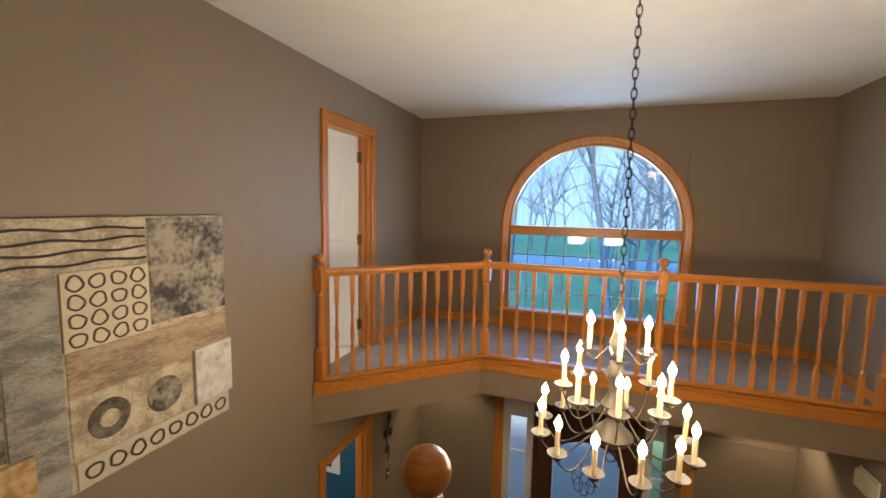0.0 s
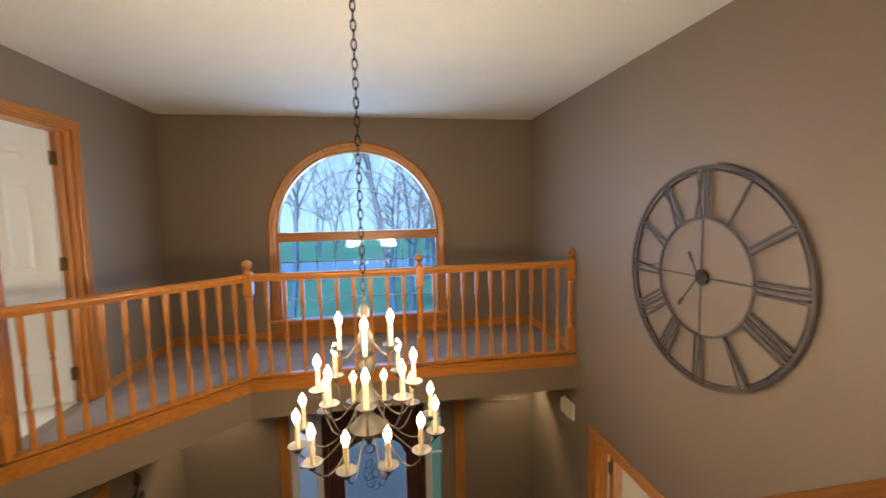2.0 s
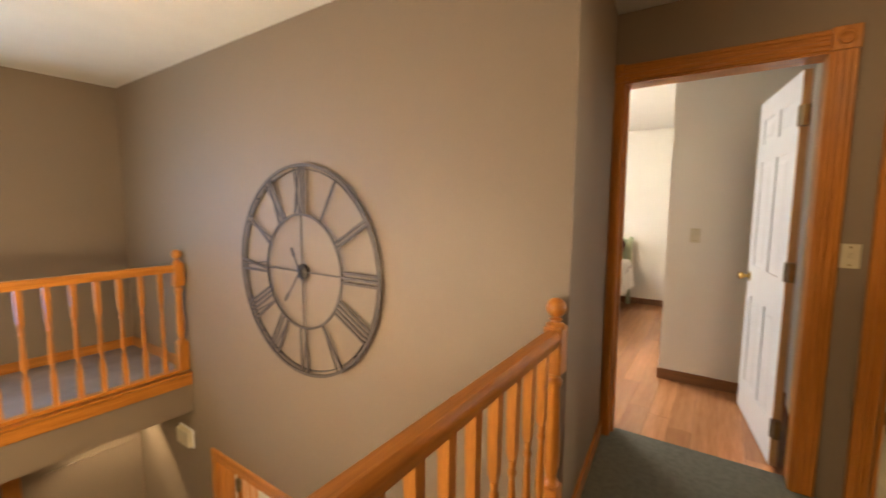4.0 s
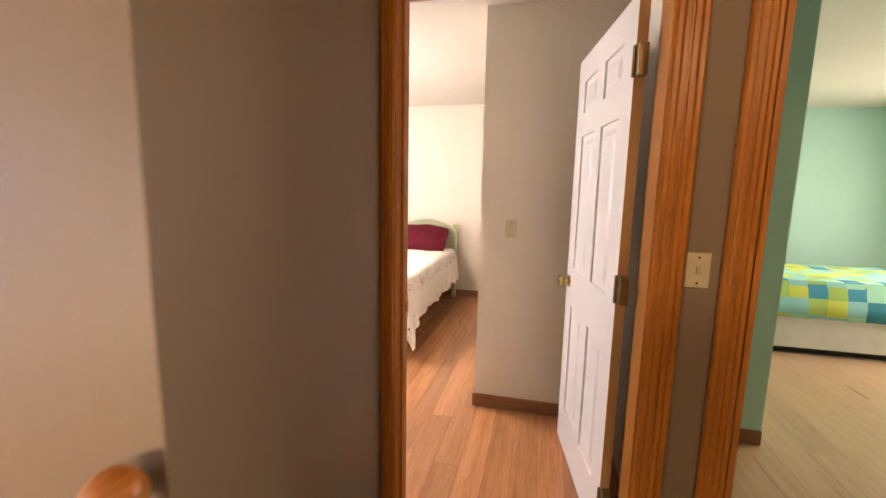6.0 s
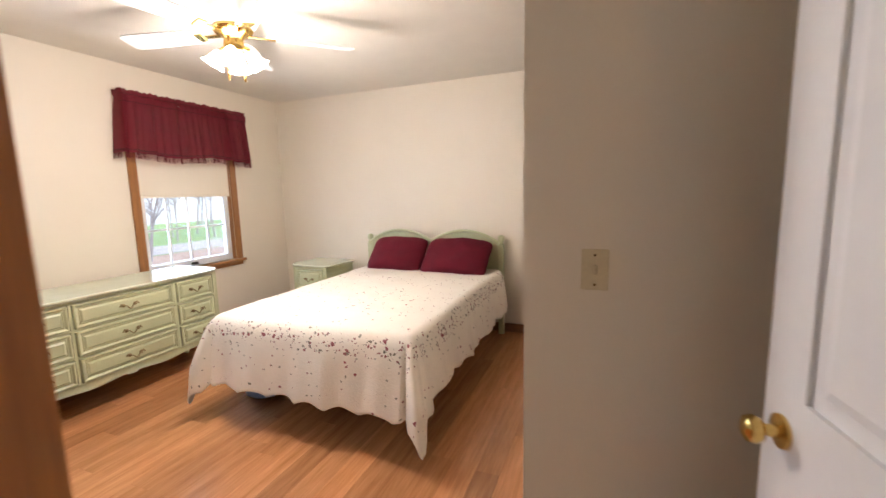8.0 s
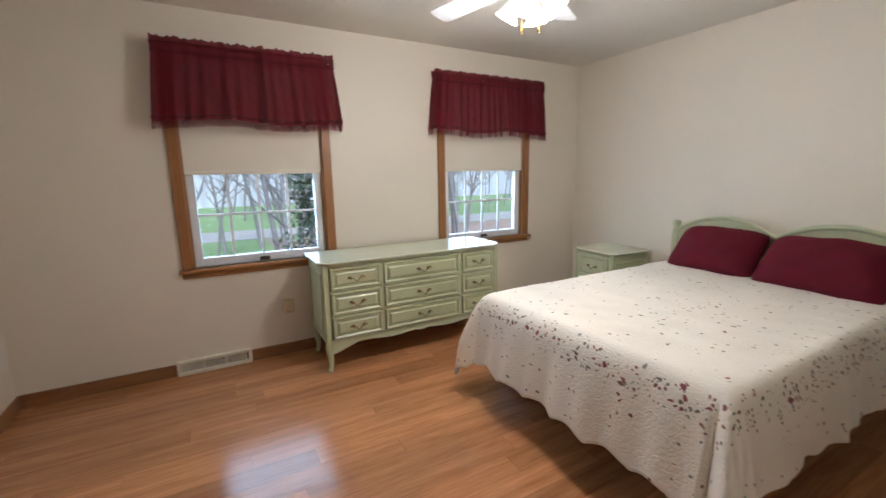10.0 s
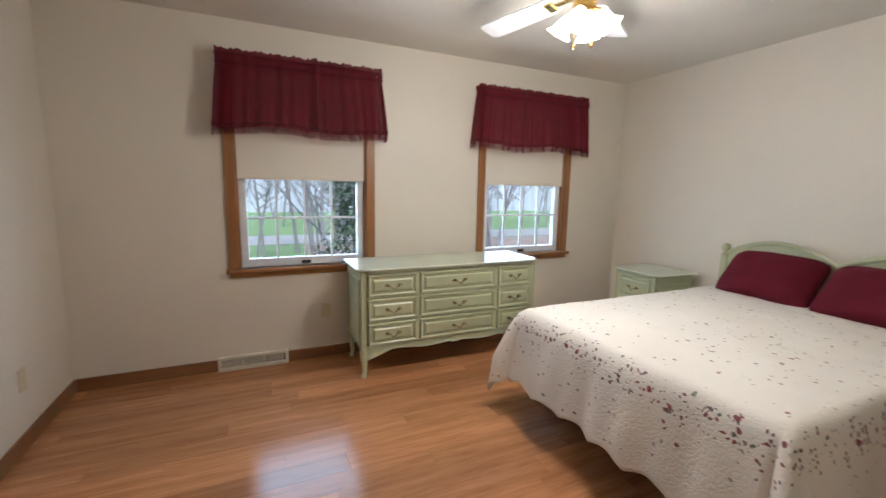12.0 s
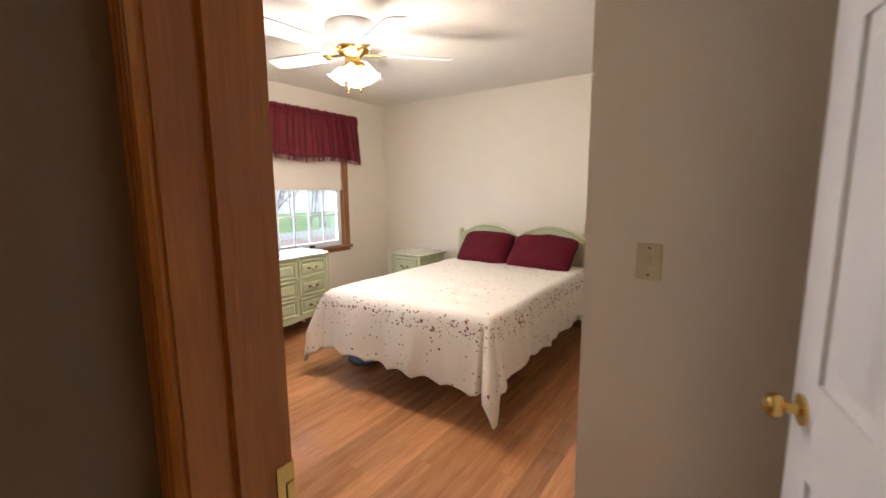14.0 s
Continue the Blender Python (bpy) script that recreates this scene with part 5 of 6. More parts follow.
bm = bmesh.new()
uvl = bm.loops.layers.uv.new("UVMap")
col = bm.verts.layers.float_color.new("border")
X0, X1, Y0, Y1, ZT, OV = 5.80, 7.66, 1.42, 2.745, 0.647, 0.40
OF = 0.47
nx, ny = 150, 150
vert, uvs = [], {}
for i in range(nx + 1):
    row = []
    for j in range(ny + 1):
        a = X0 - OF + (X1 - X0 + OF) * i / nx
        b = Y0 - OV + (Y1 - Y0 + 2 * OV) * j / ny
        da, db = max(0.0, X0 - a), max(0.0, Y0 - b, b - Y1)
        sb = -1 if b < Y0 else 1
        # scalloped hem
        d = math.hypot(da, db)
        lim = 1.0
        if d > 0:
            t = b if da >= db else a
            hem = 0.018 * abs(math.sin(t * math.pi / 0.21))
            lim = 1 - (hem / OV) * (max(da, db) / OV) ** 2
        dd = min(d, 0.585) * lim
        ca, cb = (da / d, sb * db / d) if d > 0 else (0.0, 0.0)
        bend = 0.045
        out = bend * (1 - math.exp(-dd / bend)) if d > 0 else 0
        fold = 0.0
        if dd > 0.03:
            t = (b if da > db else a) * 1.0
            g = min(1, dd / 0.35)
            ang = math.atan2(db, da)
            fold = g * (0.014 * math.sin(t * 13 + 1.3 * sb) + 0.006 * math.sin(t * 37) + 0.012 * noise.noise((t * 5, sb, 2)))
            if da > 0 and db > 0:
                fold = g * (0.075 * math.sin(ang * 2) ** 2 - 0.03 * math.sin(ang * 8))
        flare = out + 0.14 * dd + fold
        z = ZT - max(0.0, dd - 0.6 * out) * 0.97
        z += 0.007 * noise.noise((a * 3.2, b * 3.2, 0)) + 0.004 * noise.noise((a * 9, b * 9, 4))
        px, py = min(max(a, X0), X1), min(max(b, Y0), Y1)
        v = bm.verts.new((px - ca * flare, py + cb * flare, max(z, 0.035)))
        band = max(0.0, 1 - abs(d - 0.10) / 0.12)
        v[col] = (band, band, band, 1)
        uvs[v] = (a, b)
        row.append(v)
    vert.append(row)
for i in range(nx):
    for j in range(ny):
        f = bm.faces.new((vert[i][j], vert[i + 1][j], vert[i + 1][j + 1], vert[i][j + 1]))
        for l in f.loops:
            l[uvl].uv = uvs[l.vert]
QEDGE = [v.co.copy() for v in [r[0] for r in vert[::-1]] + vert[0][1:] + [r[-1] for r in vert[1:]]]
me = finish("quilt", bm, QUILT, True)
q = tagged(new("quilt", me), "cream quilt with maroon floral sprigs draped over the bed", "quilt")
sol = q.modifiers.new("thickness", "SOLIDIFY")
sol.thickness, sol.offset = 0.006, 1.0
bm = bmesh.new()
sweep_in(bm, QEDGE, ring_prof(0.0045, 5))
part("hem_binding", bm, SHEET, q, "white scalloped binding", True)


def pillow(m, seed, L=0.34):
    bm = bmesh.new()
    n, k = 44, 30
    W, H = 0.215, 0.135
    rows = []
    for i in range(n + 1):
        row = []
        for side in (1, -1):
            for j in range(k + 1):
                u, v = -1 + 2 * i / n, -1 + 2 * j / k
                v *= side
                h = H * (max(0, 1 - abs(u) ** 2.6) ** 0.6) * (max(0, 1 - abs(v) ** 2.6) ** 0.55)
                h += 0.022 * noise.noise((u * 2.4 + seed, v * 2.0, side)) * (1 - u * u)
                ex = 1 - 0.13 * (1 - abs(u)) * abs(v) ** 4
                row.append(bm.verts.new((u * L * (1 - 0.05 * (1 - v * v) - 0.10 * v ** 6), v * W * (ex - 0.14 * u ** 6), side * max(h, 0.004))))
        rows.append(row)
    w = 2 * (k + 1)
    for a, b in zip(rows, rows[1:]):
        for j in range(w):
            bm.faces.new((a[j], a[(j + 1) % w], b[(j + 1) % w], b[j]))
    bm.faces.new(rows[0])
    bm.faces.new(rows[-1][::-1])
    bmesh.ops.remove_doubles(bm, verts=bm.verts, dist=0.0005)
    p = new("pillow", finish("pillow", bm, MAROON, True))
    p.matrix_world = m
    return tagged(p, "plump maroon pillow leaning on the headboard", "pillow", "bed pillows")


pillow(Matrix.Translation((7.57, 2.41, 0.77)) @ Matrix.Rotation(radians(91), 4, "Z") @ Matrix.Rotation(radians(-46), 4, "X"), 1.0, 0.30)
pillow(Matrix.Translation((7.53, 1.78, 0.77)) @ Matrix.Rotation(radians(87), 4, "Z") @ Matrix.Rotation(radians(-44), 4, "X"), 7.0, 0.335)


BLUEP = mat("blue_plastic", (0.16, 0.30, 0.62), (0.12, 0.24, 0.52), 0.35, 9, 0.2)
bag = thing("storage_bag", "blue plastic bag pushed under the bed", "bag")
bm = bmesh.new()
bmesh.ops.create_icosphere(bm, subdivisions=3, radius=1.0)
for vb in bm.verts:
    k = 1 + 0.16 * noise.noise(vb.co * 2.3)
    vb.co = Vector((6.07 + 0.13 * vb.co.x * k, 2.70 + 0.13 * vb.co.y * k, max(0.0, 0.05 + 0.075 * vb.co.z * k)))
part("bag_body", bm, BLUEP, bag, "", True)

# ---- case furniture; fronts face -y, left front foot at the origin ----
def pull(parent, x, z, y=0.0):
    bm = bmesh.new()
    for s in (-1, 1):
        lathe_in(bm, ((0.013, 0), (0.013, 0.003), (0.005, 0.006), (0.004, 0.014), (0.0, 0.015)), 10, (0, 0, 0))
        bmesh.ops.transform(bm, matrix=Matrix.Translation((x + s * 0.038, y, z)) @ Matrix.Rotation(math.pi / 2, 4, "X"), verts=[v for v in bm.verts if not v.tag])
        for v in bm.verts:
            v.tag = True
    pts = [(x - 0.038 + 0.076 * i / 12, y - 0.014, z - 0.018 * math.sin(math.pi * i / 12) + 0.008 * math.sin(3 * math.pi * i / 12)) for i in range(13)]
    sweep_in(bm, pts, ring_prof(0.0035, 6))
    for s in (-1, 1):
        sweep_in(bm, [(x + s * (0.038 + 0.006 * i), y - 0.004, z + 0.012 * math.sin(i * 0.9)) for i in range(5)], ring_prof(0.004, 5))
    return part("drawer_pull", bm, ANTIQUE, parent, "antique brass bail pull", True)


def chest(name, label, category, W, D, H, cols, rows, m):
    t = thing(name, label, category)
    leg, th = 0.185 if rows > 2 else 0.16, 0.022
    z0 = leg + 0.02
    outline = [(-0.03, D), (-0.03, 0.03), (-0.022, 0.012), (-0.005, 0.0), (0.012, -0.01), (0.02, -0.026), (0.035, -0.032), (W - 0.035, -0.032), (W - 0.02, -0.026), (W - 0.012, -0.01), (W + 0.005, 0.0), (W + 0.022, 0.012), (W + 0.03, 0.03), (W + 0.03, D)]
    bm = bmesh.new()
    lev = []
    for g, z in ((-0.012, H - th), (0.0, H - th * 0.6), (0.0, H - 0.004), (-0.005, H)):
        lev.append([bm.verts.new((x + (g if x > W / 2 else -g), y - g if y < D * 0.5 else y, z)) for x, y in outline])
    bm.faces.new(lev[0][::-1])
    bm.faces.new(lev[-1])
    for a, b in zip(lev, lev[1:]):
        for i in range(len(a)):
            bm.faces.new((a[i], a[(i + 1) % len(a)], b[(i + 1) % len(a)], b[i]))
    part("top", bm, SAGE_T, t, "glossy sage green shaped top")
    bm = boxes(((0.0, 0.012, z0), (0.02, D - 0.01, H - th)), ((W - 0.02, 0.012, z0), (W, D - 0.01, H - th)), ((0.02, D - 0.03, z0), (W - 0.02, D - 0.01, H - th)), ((0.02, 0.02, z0), (W - 0.02, D - 0.03, z0 + 0.015)), ((0.02, 0.03, z0 + 0.015), (W - 0.02, 0.04, H - th)), bev=0.002)
    part("body", bm, SAGE, t)
    for s in (0.0, W):
        sg = -1 if s == 0 else 1
        g0, g1 = 0.05, D - 0.06
        x = s + sg * 0.003
        bm = bmesh.new()
        sweep_in(bm, [(x, g0, z0 + 0.05), (x, g1, z0 + 0.05), (x, g1, H - 0.09), (x, g0, H - 0.09)], ring_prof(0.006, 6), up=(1, 0, 0), closed=True)
        part("side_moulding", bm, SAGE, t)
    # face frame
    edges = [0.035]
    for c in cols:
        edges.append(edges[-1] + c * (W - 0.07))
    dz = (H - th - 0.015 - z0 - 0.02) / rows
    bm = boxes(((0.0, -0.005, z0), (0.035, 0.03, H - th)), ((W - 0.035, -0.005, z0), (W, 0.03, H - th)), ((0.035, -0.005, H - th - 0.015), (W - 0.035, 0.03, H - th)), bev=0.002)
    for e in edges[1:-1]:
        box_in(bm, (e - 0.008, -0.004, z0 + 0.02), (e + 0.008, 0.03, H - th - 0.015))
    for k in range(rows + 1):
        z = z0 + 0.02 + dz * k
        box_in(bm, (0.035, -0.0035, z - 0.006), (W - 0.035, 0.0295, z + 0.006))
    part("face_frame", bm, SAGE, t)
    for e0, e1 in zip(edges, edges[1:]):
        for k in range(rows):
            a0, a1 = e0 + 0.014, e1 - 0.014
            b0, b1 = z0 + 0.02 + dz * k + 0.010, z0 + 0.02 + dz * (k + 1) - 0.010
            bm = bmesh.new()
            lv = []
            for g, y in ((0, 0.02), (0, -0.010), (0.004, -0.016), (0.012, -0.016), (0.022, -0.008), (0.034, -0.008), (0.044, -0.015)):
                lv.append([bm.verts.new(p) for p in ((a0 + g, y, b0 + g), (a1 - g, y, b0 + g), (a1 - g, y, b1 - g), (a0 + g, y, b1 - g))])
            for p, q_ in zip(lv, lv[1:]):
                for i in range(4):
                    bm.faces.new((p[i], p[(i + 1) % 4], q_[(i + 1) % 4], q_[i]))
            bm.faces.new(lv[-1])
            dr = part("drawer", bm, SAGE, t)
            bm = bmesh.new()
            g = 0.028
            sweep_in(bm, [(a0 + g, -0.0085, b0 + g), (a1 - g, -0.0085, b0 + g), (a1 - g, -0.0085, b1 - g), (a0 + g, -0.0085, b1 - g)], ring_prof(0.0025, 5), up=(0, 1, 0), closed=True)
            part("glaze_line", bm, SAGE_D, dr)
            pull(dr, (a0 + a1) / 2, (b0 + b1) / 2, -0.015)
    # scalloped apron
    n = 60
    bm = bmesh.new()
    low = []
    for i in range(n + 1):
        f = i / n
        e = abs(2 * f - 1)
        low.append((0.03 + (W - 0.06) * f, z0 - 0.012 - 0.018 * (0.5 + 0.5 * math.cos(f * 2 * math.pi * 3)) - 0.045 * max(0, e - 0.72) / 0.28 - (0.014 if e < 0.06 else 0)))
    fr = [[bm.verts.new((x, y, z)) for x, z in low] for y in (-0.004, 0.016)]
    tp = [[bm.verts.new((x, y, z0 + 0.012)) for x, z in low] for y in (-0.004, 0.016)]
    for i in range(n):
        bm.faces.new((fr[0][i], fr[0][i + 1], tp[0][i + 1], tp[0][i]))
        bm.faces.new((fr[1][i + 1], fr[1][i], tp[1][i], tp[1][i + 1]))
        bm.faces.new((fr[0][i + 1], fr[0][i], fr[1][i], fr[1][i + 1]))
    part("apron", bm, SAGE, t)
    bm = bmesh.new()
    sweep_in(bm, [(x, -0.006, z + 0.003) for x, z in low], ring_prof(0.0045, 6))
    part("apron_bead", bm, SAGE_T, t, "", True)
    for x, y, sx in ((0.025, 0.02, -1), (W - 0.025, 0.02, 1), (0.025, D - 0.04, -1), (W - 0.025, D - 0.04, 1)):
        bm = bmesh.new()
        sy = -1 if y < 0.1 else 0
        secs = ((z0 + 0.02, 0, 0.028), (z0 - 0.03, 0.01, 0.03), (z0 - 0.06, 0.008, 0.024), (0.06, -0.002, 0.016), (0.03, 0.002, 0.015), (0.016, 0.012, 0.019), (0.0, 0.012, 0.016))
        rings = []
        for z, o, r in secs:
            rings.append([bm.verts.new((x + sx * o * 0.7 + r * math.cos(b), y + sy * o + r * math.sin(b), z)) for b in [2 * math.pi * q_ / 10 for q_ in range(10)]])
        for a, b in zip(rings, rings[1:]):
            for i in range(10):
                bm.faces.new((a[i], a[(i + 1) % 10], b[(i + 1) % 10], b[i]))
        bm.faces.new(rings[0])
        bm.faces.new(rings[-1][::-1])
        part("leg", bm, SAGE, t, "", True)
    t.matrix_world = m
    return t


chest("dresser", "sage green nine-drawer dresser with brass pulls", "dresser", 1.455, 0.47, 0.79, (0.28, 0.48, 0.24), 3, pose(4.985, 3.545, 0))
chest("nightstand", "sage green two-drawer nightstand beside the bed", "nightstand", 0.43, 0.44, 0.675, (1.0,), 2, pose(7.335, 3.515, 0, 0, 0, -93))

# ---- ceiling fan ----
fan = thing("ceiling_fan", "white five-blade ceiling fan with lit glass shades", "ceiling fan")
FX, FY, FTOP = 5.80, 2.43, BTOP
bm = bmesh.new()
lathe_in(bm, ((0.165, 0.0), (0.172, -0.006), (0.172, -0.016), (0.162, -0.04), (0.14, -0.09), (0.118, -0.125), (0.105, -0.135)), 32, (FX, FY, FTOP))
part("motor_housing", bm, WHITE, fan, "white drum housing", True)
bm = bmesh.new()
lathe_in(bm, ((0.10, -0.135), (0.105, -0.15), (0.09, -0.17), (0.06, -0.185), (0.05, -0.20), (0.055, -0.235), (0.045, -0.26), (0.02, -0.27), (0.0, -0.272)), 28, (FX, FY, FTOP))
part("hub", bm, BRASS, fan, "polished brass hub", True)
for k in range(5):
    a = radians(31 - 72 * k)
    rot = Matrix.Translation((FX, FY, FTOP - 0.165)) @ Matrix.Rotation(a, 4, "Z")
    bm = bmesh.new()
    ol = [(0.17, -0.05), (0.2, -0.057), (0.60, -0.07), (0.645, -0.066), (0.665, -0.05), (0.665, 0.05), (0.645, 0.066), (0.60, 0.07), (0.2, 0.057), (0.17, 0.05)]
    lo, hi = ([bm.verts.new((x, y, z)) for x, y in ol] for z in (-0.004, 0.004))
    bm.faces.new(lo[::-1])
    bm.faces.new(hi)
    for i in range(len(ol)):
        bm.faces.new((lo[i], lo[(i + 1) % len(ol)], hi[(i + 1) % len(ol)], hi[i]))
    bmesh.ops.transform(bm, matrix=rot @ Matrix.Rotation(radians(12), 4, "X"), verts=bm.verts)
    bl = part("blade", bm, WHITE, fan)
    bm = boxes(((0.07, -0.012, -0.012), (0.19, 0.012, -0.004)), ((0.17, -0.035, -0.014), (0.22, 0.035, -0.0055)), bev=0.002)
    bmesh.ops.transform(bm, matrix=rot @ Matrix.Rotation(radians(12), 4, "X"), verts=bm.verts)
    part("blade_iron", bm, BRASS, bl, "polished brass bracket")
for k in range(4):
    a = radians(35 + 90 * k)
    bm = bmesh.new()
    n = 20
    prof = ((0.018, 0.0), (0.026, -0.012), (0.034, -0.035), (0.042, -0.06), (0.056, -0.078), (0.060, -0.082))
    rings = []
    for i, (r, z) in enumerate(prof):
        fl_ = 0.006 if i >= 4 else 0.0
        rings.append([bm.verts.new(((r + fl_ * math.cos(6 * 2 * math.pi * q_ / 36)) * math.cos(2 * math.pi * q_ / 36), (r + fl_ * math.cos(6 * 2 * math.pi * q_ / 36)) * math.sin(2 * math.pi * q_ / 36), z)) for q_ in range(36)])
    for p, q_ in zip(rings, rings[1:]):
        for i in range(36):
            bm.faces.new((p[i], p[(i + 1) % 36], q_[(i + 1) % 36], q_[i]))
    bm.faces.new(rings[0])
    mtx = Matrix.Translation((FX + 0.075 * math.cos(a), FY + 0.075 * math.sin(a), FTOP - 0.265)) @ Matrix.Rotation(a, 4, "Z") @ Matrix.Rotation(radians(-32), 4, "Y")
    bmesh.ops.transform(bm, matrix=mtx, verts=bm.verts)
    sh = part("glass_shade", bm, SHADEGL, fan, "glowing frosted tulip shade", True)
    bm = bmesh.new()
    sweep_in(bm, ((FX + 0.03 * math.cos(a), FY + 0.03 * math.sin(a), FTOP - 0.235), (FX + 0.075 * math.cos(a), FY + 0.075 * math.sin(a), FTOP - 0.262)), ring_prof(0.014, 8))
    part("socket", bm, BRASS, sh)
for dx, dy in ((0.03, -0.03), (-0.035, 0.02)):
    bm = bmesh.new()
    lathe_in(bm, ((0.0015, -0.38), (0.0015, -0.26)), 6, (FX + dx, FY + dy, FTOP))
    lathe_in(bm, ((0.0, -0.42), (0.006, -0.415), (0.007, -0.39), (0.003, -0.378)), 8, (FX + dx, FY + dy, FTOP))
    part("pull_chain", bm, BRASS, fan, "", True)

# closet opening trim
ct = thing("trim_closet", "oak casing round the closet opening", "door trim")
ct["kind"] = "structure"
for x in (5.85, 7.3):
    part("casing", boxes(((x, 0.70, 0), (x + 0.06, 0.716, 2.1)), bev=0.003), OAK["z"], ct)
part("casing", boxes(((5.91, 0.70, 2.04), (7.3, 0.716, 2.1)), bev=0.003), OAK["x"], ct)

# ---- teal room bed ----
tb = thing("spindle_bed", "white spindle bed in the teal room", "bed")
for x in (6.5, 7.5):
    bm = bmesh.new()
    lathe_in(bm, [(0.03, 0), (0.022, 0.05), (0.03, 0.08), (0.03, 0.2)] + [(0.03 if k % 2 else 0.02, 0.2 + 0.04 * k) for k in range(1, 14)] + [(0.012, 0.76), (0.0, 0.8)], 12, (x, -2.12, 0))
    part("post", bm, WHITE, tb, "", True)
part("footboard", boxes(((6.52, -2.13, 0.15), (7.48, -2.11, 0.5)), bev=0.004), WHITE, tb)
part("side_rail", boxes(((6.49, -4.1, 0.2), (6.52, -2.13, 0.32)), bev=0.004), WHITE, tb)
part("bed_skirt", boxes(((6.47, -4.1, 0.06), (6.485, -2.2, 0.34))), SHEET, tb)
# Dark block imitates the shade beneath the bed.
part("under_bed_shade", boxes(((6.53, -4.1, 0.0), (7.47, -2.2, 0.3))), IRON, tb, "dark block standing in for shade under the bed")
bm = bmesh.new()
g = []
for i in range(31):
    row = []
    for j in range(61):
        x, y = 6.42 + 1.12 * i / 30, -4.1 + 1.96 * j / 60
        d = max(0, 6.52 - x) * 3.2
        row.append(bm.verts.new((max(x, 6.45 + 0.01 * math.sin(y * 21)), y, 0.66 - d + 0.012 * noise.noise((x * 4, y * 4, 1)))))
    g.append(row)
for a, b in zip(g, g[1:]):
    for j in range(60):
        bm.faces.new((a[j], a[j + 1], b[j + 1], b[j]))
pq = tagged(new("patchwork_quilt", finish("patchwork_quilt", bm, PATCH, True)), "teal and lime patchwork quilt on the white bed", "quilt")
s_ = pq.modifiers.new("thickness", "SOLIDIFY")
s_.thickness = 0.33
s_.offset = -1
for o in (tb, pq):
    o.location = (0.3, 0.8, 0.0)

# ---- outdoors ----
GZ = -3.1
structure("ground", boxes(((-300, 5.6, GZ - 0.4), (300, 400, GZ))), GRASS, "green spring lawn")
structure("road", boxes(((-300, 34, GZ - 0.1), (300, 40, GZ + 0.03))), ROAD, "pale grey road past the lawn")
LITTER = mat("leaf_litter_ground", (0.42, 0.33, 0.29), (0.30, 0.23, 0.20), 0.95, 1.4, 0.9, fine=40, spec=0.1)
structure("ground_leaf_litter", boxes(((5.2, 6.4, GZ - 0.1), (11.5, 14.0, GZ + 0.02)), ((7.5, 14.0, GZ - 0.1), (40, 33.5, GZ + 0.02))), LITTER, "fallen leaves under the bare trees")
structure("driveway", boxes(((-1.2, 5.6, GZ - 0.1), (1.8, 12.0, GZ + 0.03)), ((-7, 12.0, GZ - 0.1), (8, 16.5, GZ + 0.03))), ROAD, "pale grey driveway")
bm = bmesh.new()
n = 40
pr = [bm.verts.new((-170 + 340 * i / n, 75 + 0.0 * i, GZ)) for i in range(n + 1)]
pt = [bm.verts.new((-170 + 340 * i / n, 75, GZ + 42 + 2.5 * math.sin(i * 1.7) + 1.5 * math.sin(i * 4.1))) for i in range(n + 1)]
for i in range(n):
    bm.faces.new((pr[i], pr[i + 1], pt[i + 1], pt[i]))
structure("backdrop", bm, HAZE, "glowing backdrop of bare woods with painted haze")


def bare_tree(x, y, h, seed):
    rnd = random.Random(seed)
    t = thing("bare_tree", "tall leafless grey tree on the lawn", "tree", "bare trees")
    bt = bmesh.new()
    lean = Vector((rnd.uniform(-0.06, 0.06), rnd.uniform(-0.06, 0.06), 1))
    r0 = 0.008 * h + 0.02

    def limb(bm, p, d, ln, r, depth):
        pts, q = [], Vector(p)
        dd = Vector(d).normalized()
        rings = []
        for k in range(6):
            f = k / 5
            rr = r * (1 - 0.75 * f)
            s = dd.cross(Vector((0.3, 0.9, 0.1))).normalized()
            u = s.cross(dd)
            rings.append([bm.verts.new(q + s * rr * math.cos(b) + u * rr * math.sin(b)) for b in [2 * math.pi * i / 5 for i in range(5)]])
            pts.append((q.copy(), rr, dd.copy()))
            dd = (dd + Vector((rnd.uniform(-0.16, 0.16), rnd.uniform(-0.16, 0.16), 0.06))).normalized()
            q = q + dd * ln / 5
        for a, b in zip(rings, rings[1:]):
            for i in range(5):
                bm.faces.new((a[i], a[(i + 1) % 5], b[(i + 1) % 5], b[i]))
        return pts
    trunk = limb(bt, (x, y, GZ - 0.1), lean, h, r0, 0)
    part("trunk", bt, BARK, t, "", True)
    bc = bmesh.new()
    for i in range(16):
        f = rnd.uniform(0.3, 0.97)
        p, r, _ = trunk[int(f * 5)]
        p = p.lerp(trunk[min(5, int(f * 5) + 1)][0], f * 5 % 1)
        a = rnd.uniform(0, 6.28)
        d = Vector((math.cos(a), math.sin(a), rnd.uniform(0.5, 1.4)))
        sub = limb(bc, p, d, h * rnd.uniform(0.18, 0.34) * (1.2 - f * 0.6), r * 0.5, 1)
        for j in range(4):
            q, rr, dd = sub[rnd.randint(1, 4)]
            a = rnd.uniform(0, 6.28)
            limb(bc, q, dd + Vector((math.cos(a), math.sin(a), 0.3)) * 0.8, h * 0.09, max(rr * 0.5, 0.008), 2)
    part("branches", bc, BARK, t)


rt = random.Random(5)
for k in range(76):
    yy = rt.uniform(15, 30) if k < 18 else rt.uniform(41, 66)
    bare_tree(rt.uniform(-15, 24) * yy / 26, yy, rt.uniform(9, 15), k + 20)
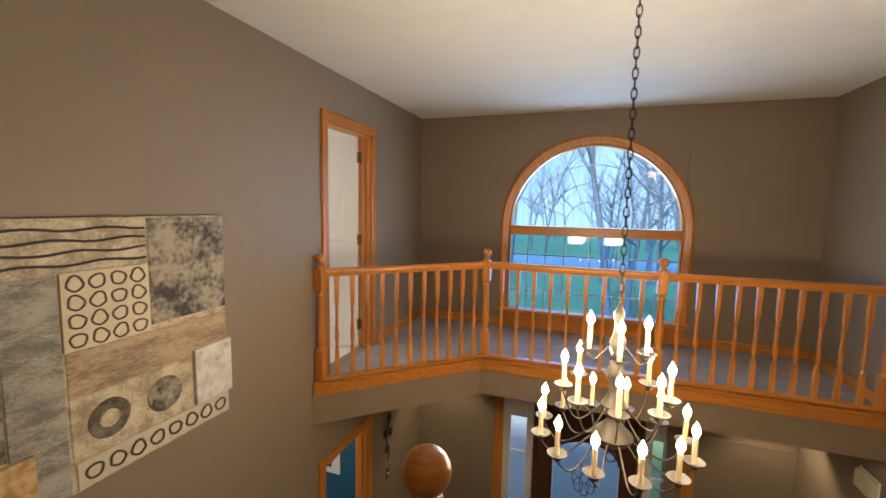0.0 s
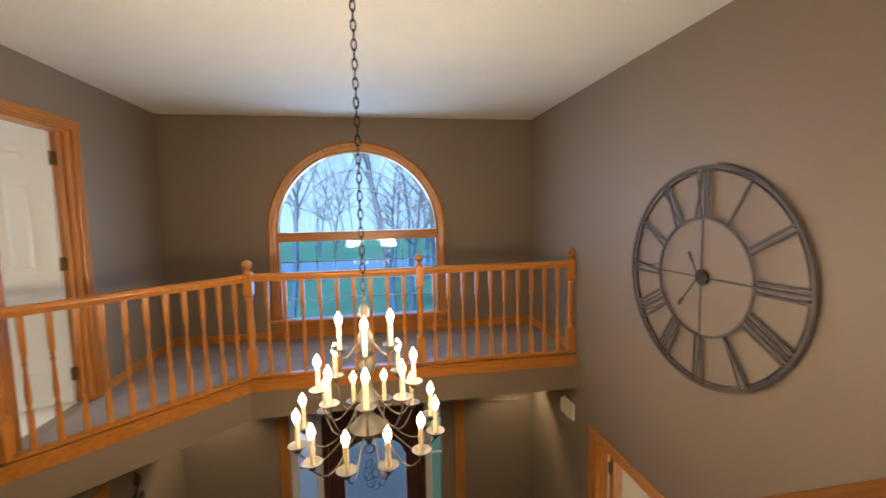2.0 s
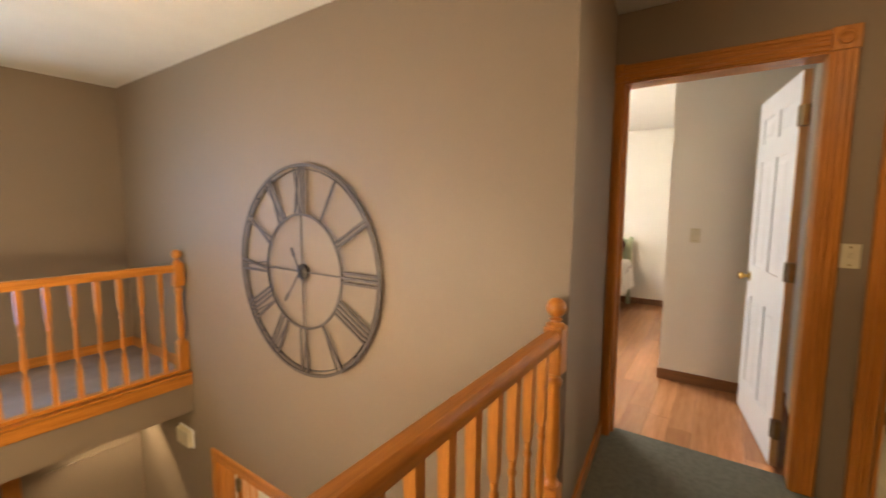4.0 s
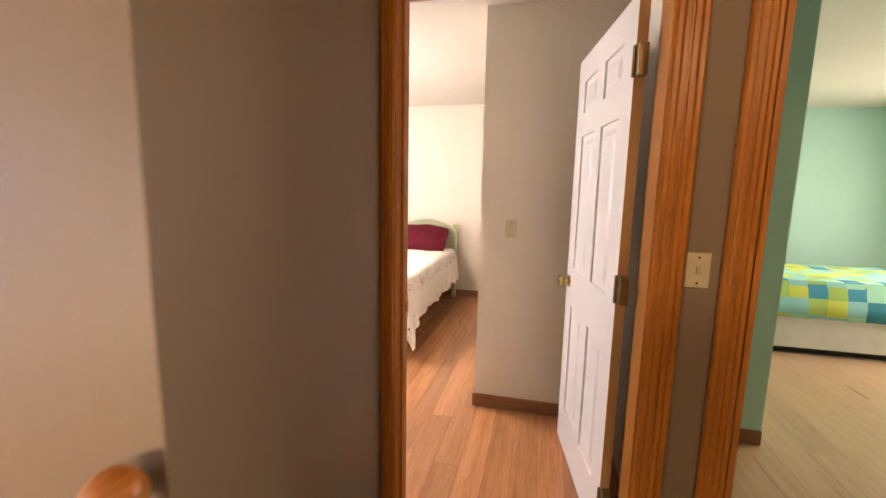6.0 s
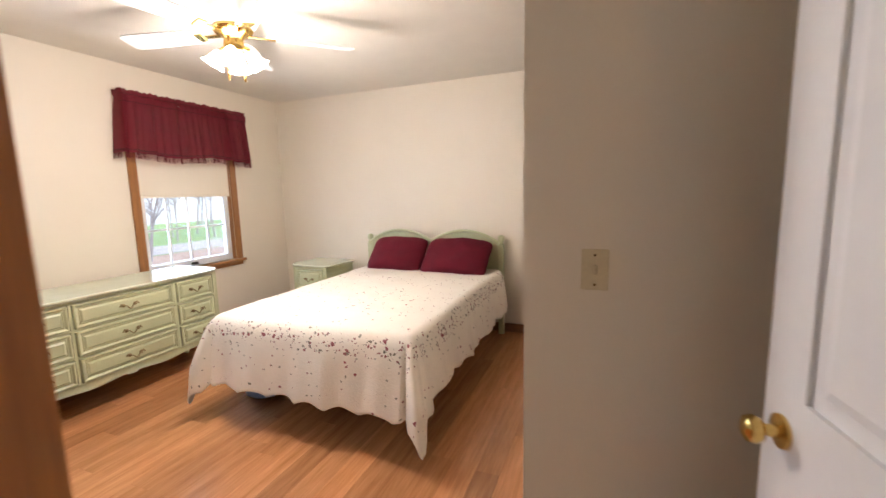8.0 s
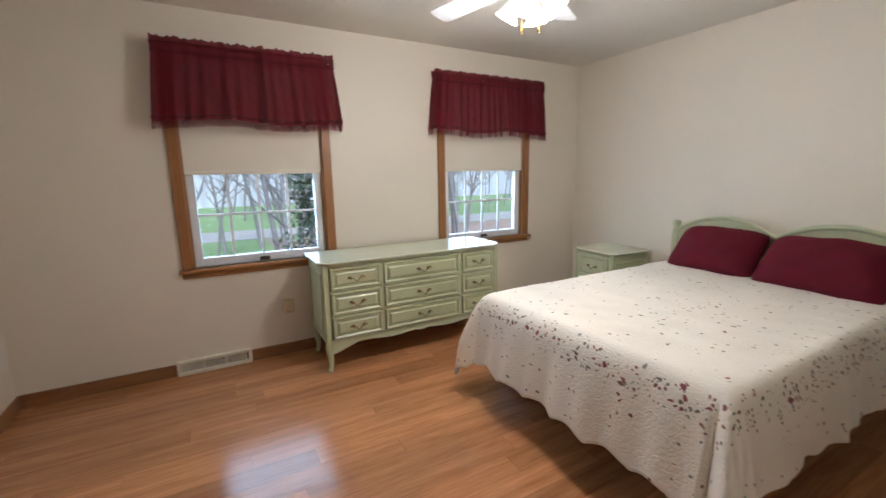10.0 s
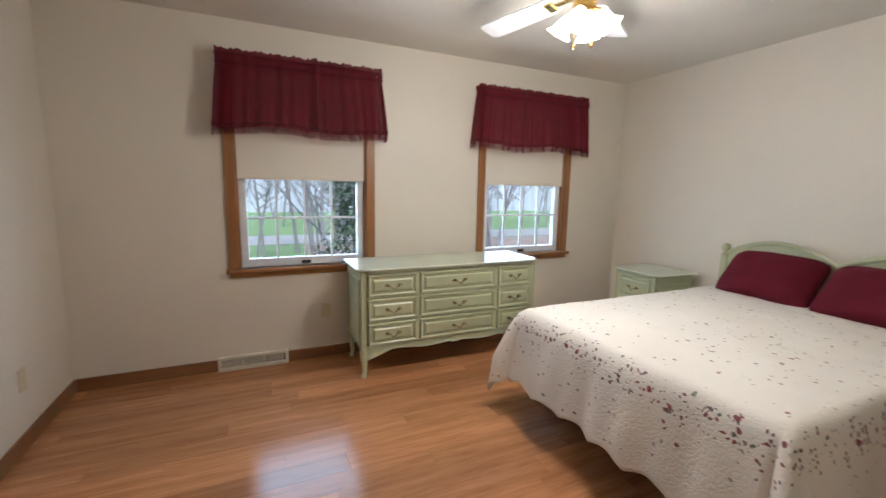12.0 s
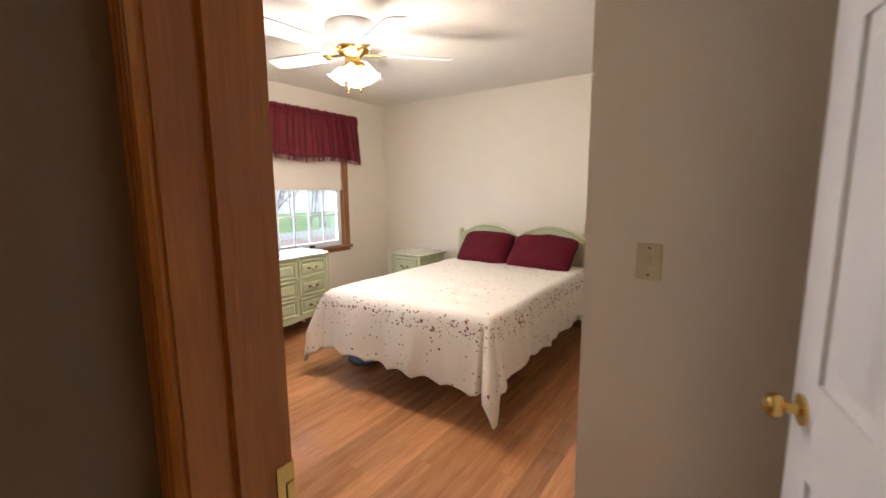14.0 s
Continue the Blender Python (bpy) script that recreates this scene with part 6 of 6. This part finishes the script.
for k in range(26):
    bare_tree(rt.uniform(7.6, 13.0), rt.uniform(9, 22), rt.uniform(8, 13), k + 90)


for k in range(30):
    yy = rt.uniform(11, 30)
    bare_tree(4.4 + (yy - 2) * rt.uniform(-0.15, 0.6), yy, rt.uniform(7, 12), k + 140)


def evergreen(x, y, h, w, seed):
    rnd = random.Random(seed)
    t = thing("evergreen_shrub", "dense dark evergreen outside the bedroom window", "shrub")
    bm = bmesh.new()
    lathe_in(bm, ((0.09, 0), (0.06, h * 0.5), (0.02, h * 0.95)), 8, (x, y, GZ))
    part("trunk", bm, BARK, t)
    vs, fs = [], []
    for i in range(5200):
        f = rnd.random() ** 0.8
        a, rr = rnd.uniform(0, 6.28), w * (1 - f * 0.75) * rnd.uniform(0.35, 1.0) * (1 + 0.25 * math.sin(f * 21))
        c = Vector((x + rr * math.cos(a), y + rr * math.sin(a), GZ + 0.3 + f * (h - 0.3)))
        d = Vector((rnd.uniform(-1, 1), rnd.uniform(-1, 1), rnd.uniform(-0.7, 0.5))).normalized() * rnd.uniform(0.07, 0.13)
        s = d.cross(Vector((0.2, 0.3, 1))).normalized() * 0.025
        b = len(vs)
        vs += [c, c + d * 0.5 + s, c + d, c + d * 0.5 - s]
        fs.append((b, b + 1, b + 2, b + 3))
    me = bpy.data.meshes.new("crown")
    me.from_pydata([tuple(v) for v in vs], [], fs)
    me.materials.append(LEAF)
    o = new("crown", me)
    o.parent = t


evergreen(5.8, 7.4, 4.75, 1.25, 2)

# ---- floor planks ----
def planks(parent, x0, x1, y0, y1, wide, long, material, seed):
    rnd = random.Random(seed)
    y, row = y0, 0
    while y < y1 - 0.01:
        yb = min(y + wide, y1)
        x = x0 - rnd.uniform(0.0, long)
        while x < x1 - 0.005:
            xa, xb = max(x, x0), min(x + long, x1)
            if xb - xa > 0.01:
                bm = bmesh.new()
                g = 0.0006
                lo = [bm.verts.new(p) for p in ((xa + g, y + g, -0.012), (xb - g, y + g, -0.012), (xb - g, yb - g, -0.012), (xa + g, yb - g, -0.012))]
                hi = [bm.verts.new(p) for p in ((xa + g, y + g, 0.0), (xb - g, y + g, 0.0), (xb - g, yb - g, 0.0), (xa + g, yb - g, 0.0))]
                bm.faces.new(hi)
                for i in range(4):
                    bm.faces.new((lo[i], lo[(i + 1) % 4], hi[(i + 1) % 4], hi[i]))
                part("plank", bm, material, parent)
            x += long
        y = yb


fb = structure("floor_bedroom", boxes(((3.23, 1.06, -0.02), (7.85, 4.055, -0.013)), ((4.12, 0.0, -0.02), (7.85, 1.06, -0.013))), BASE["x"], "cherry laminate plank floor")
planks(fb, 3.23, 7.85, 1.06, 4.055, 0.13, 1.2, PLANK, 1)
planks(fb, 4.10, 7.85, -0.1, 1.06, 0.13, 1.2, PLANK, 2)
ft = structure("floor_teal", boxes(((4.06, -4.2, -0.02), (8.5, -0.16, -0.013))), BASE["x"], "light laminate plank floor")
planks(ft, 4.10, 8.5, -4.2, -0.16, 0.19, 1.2, PLANK_T, 3)
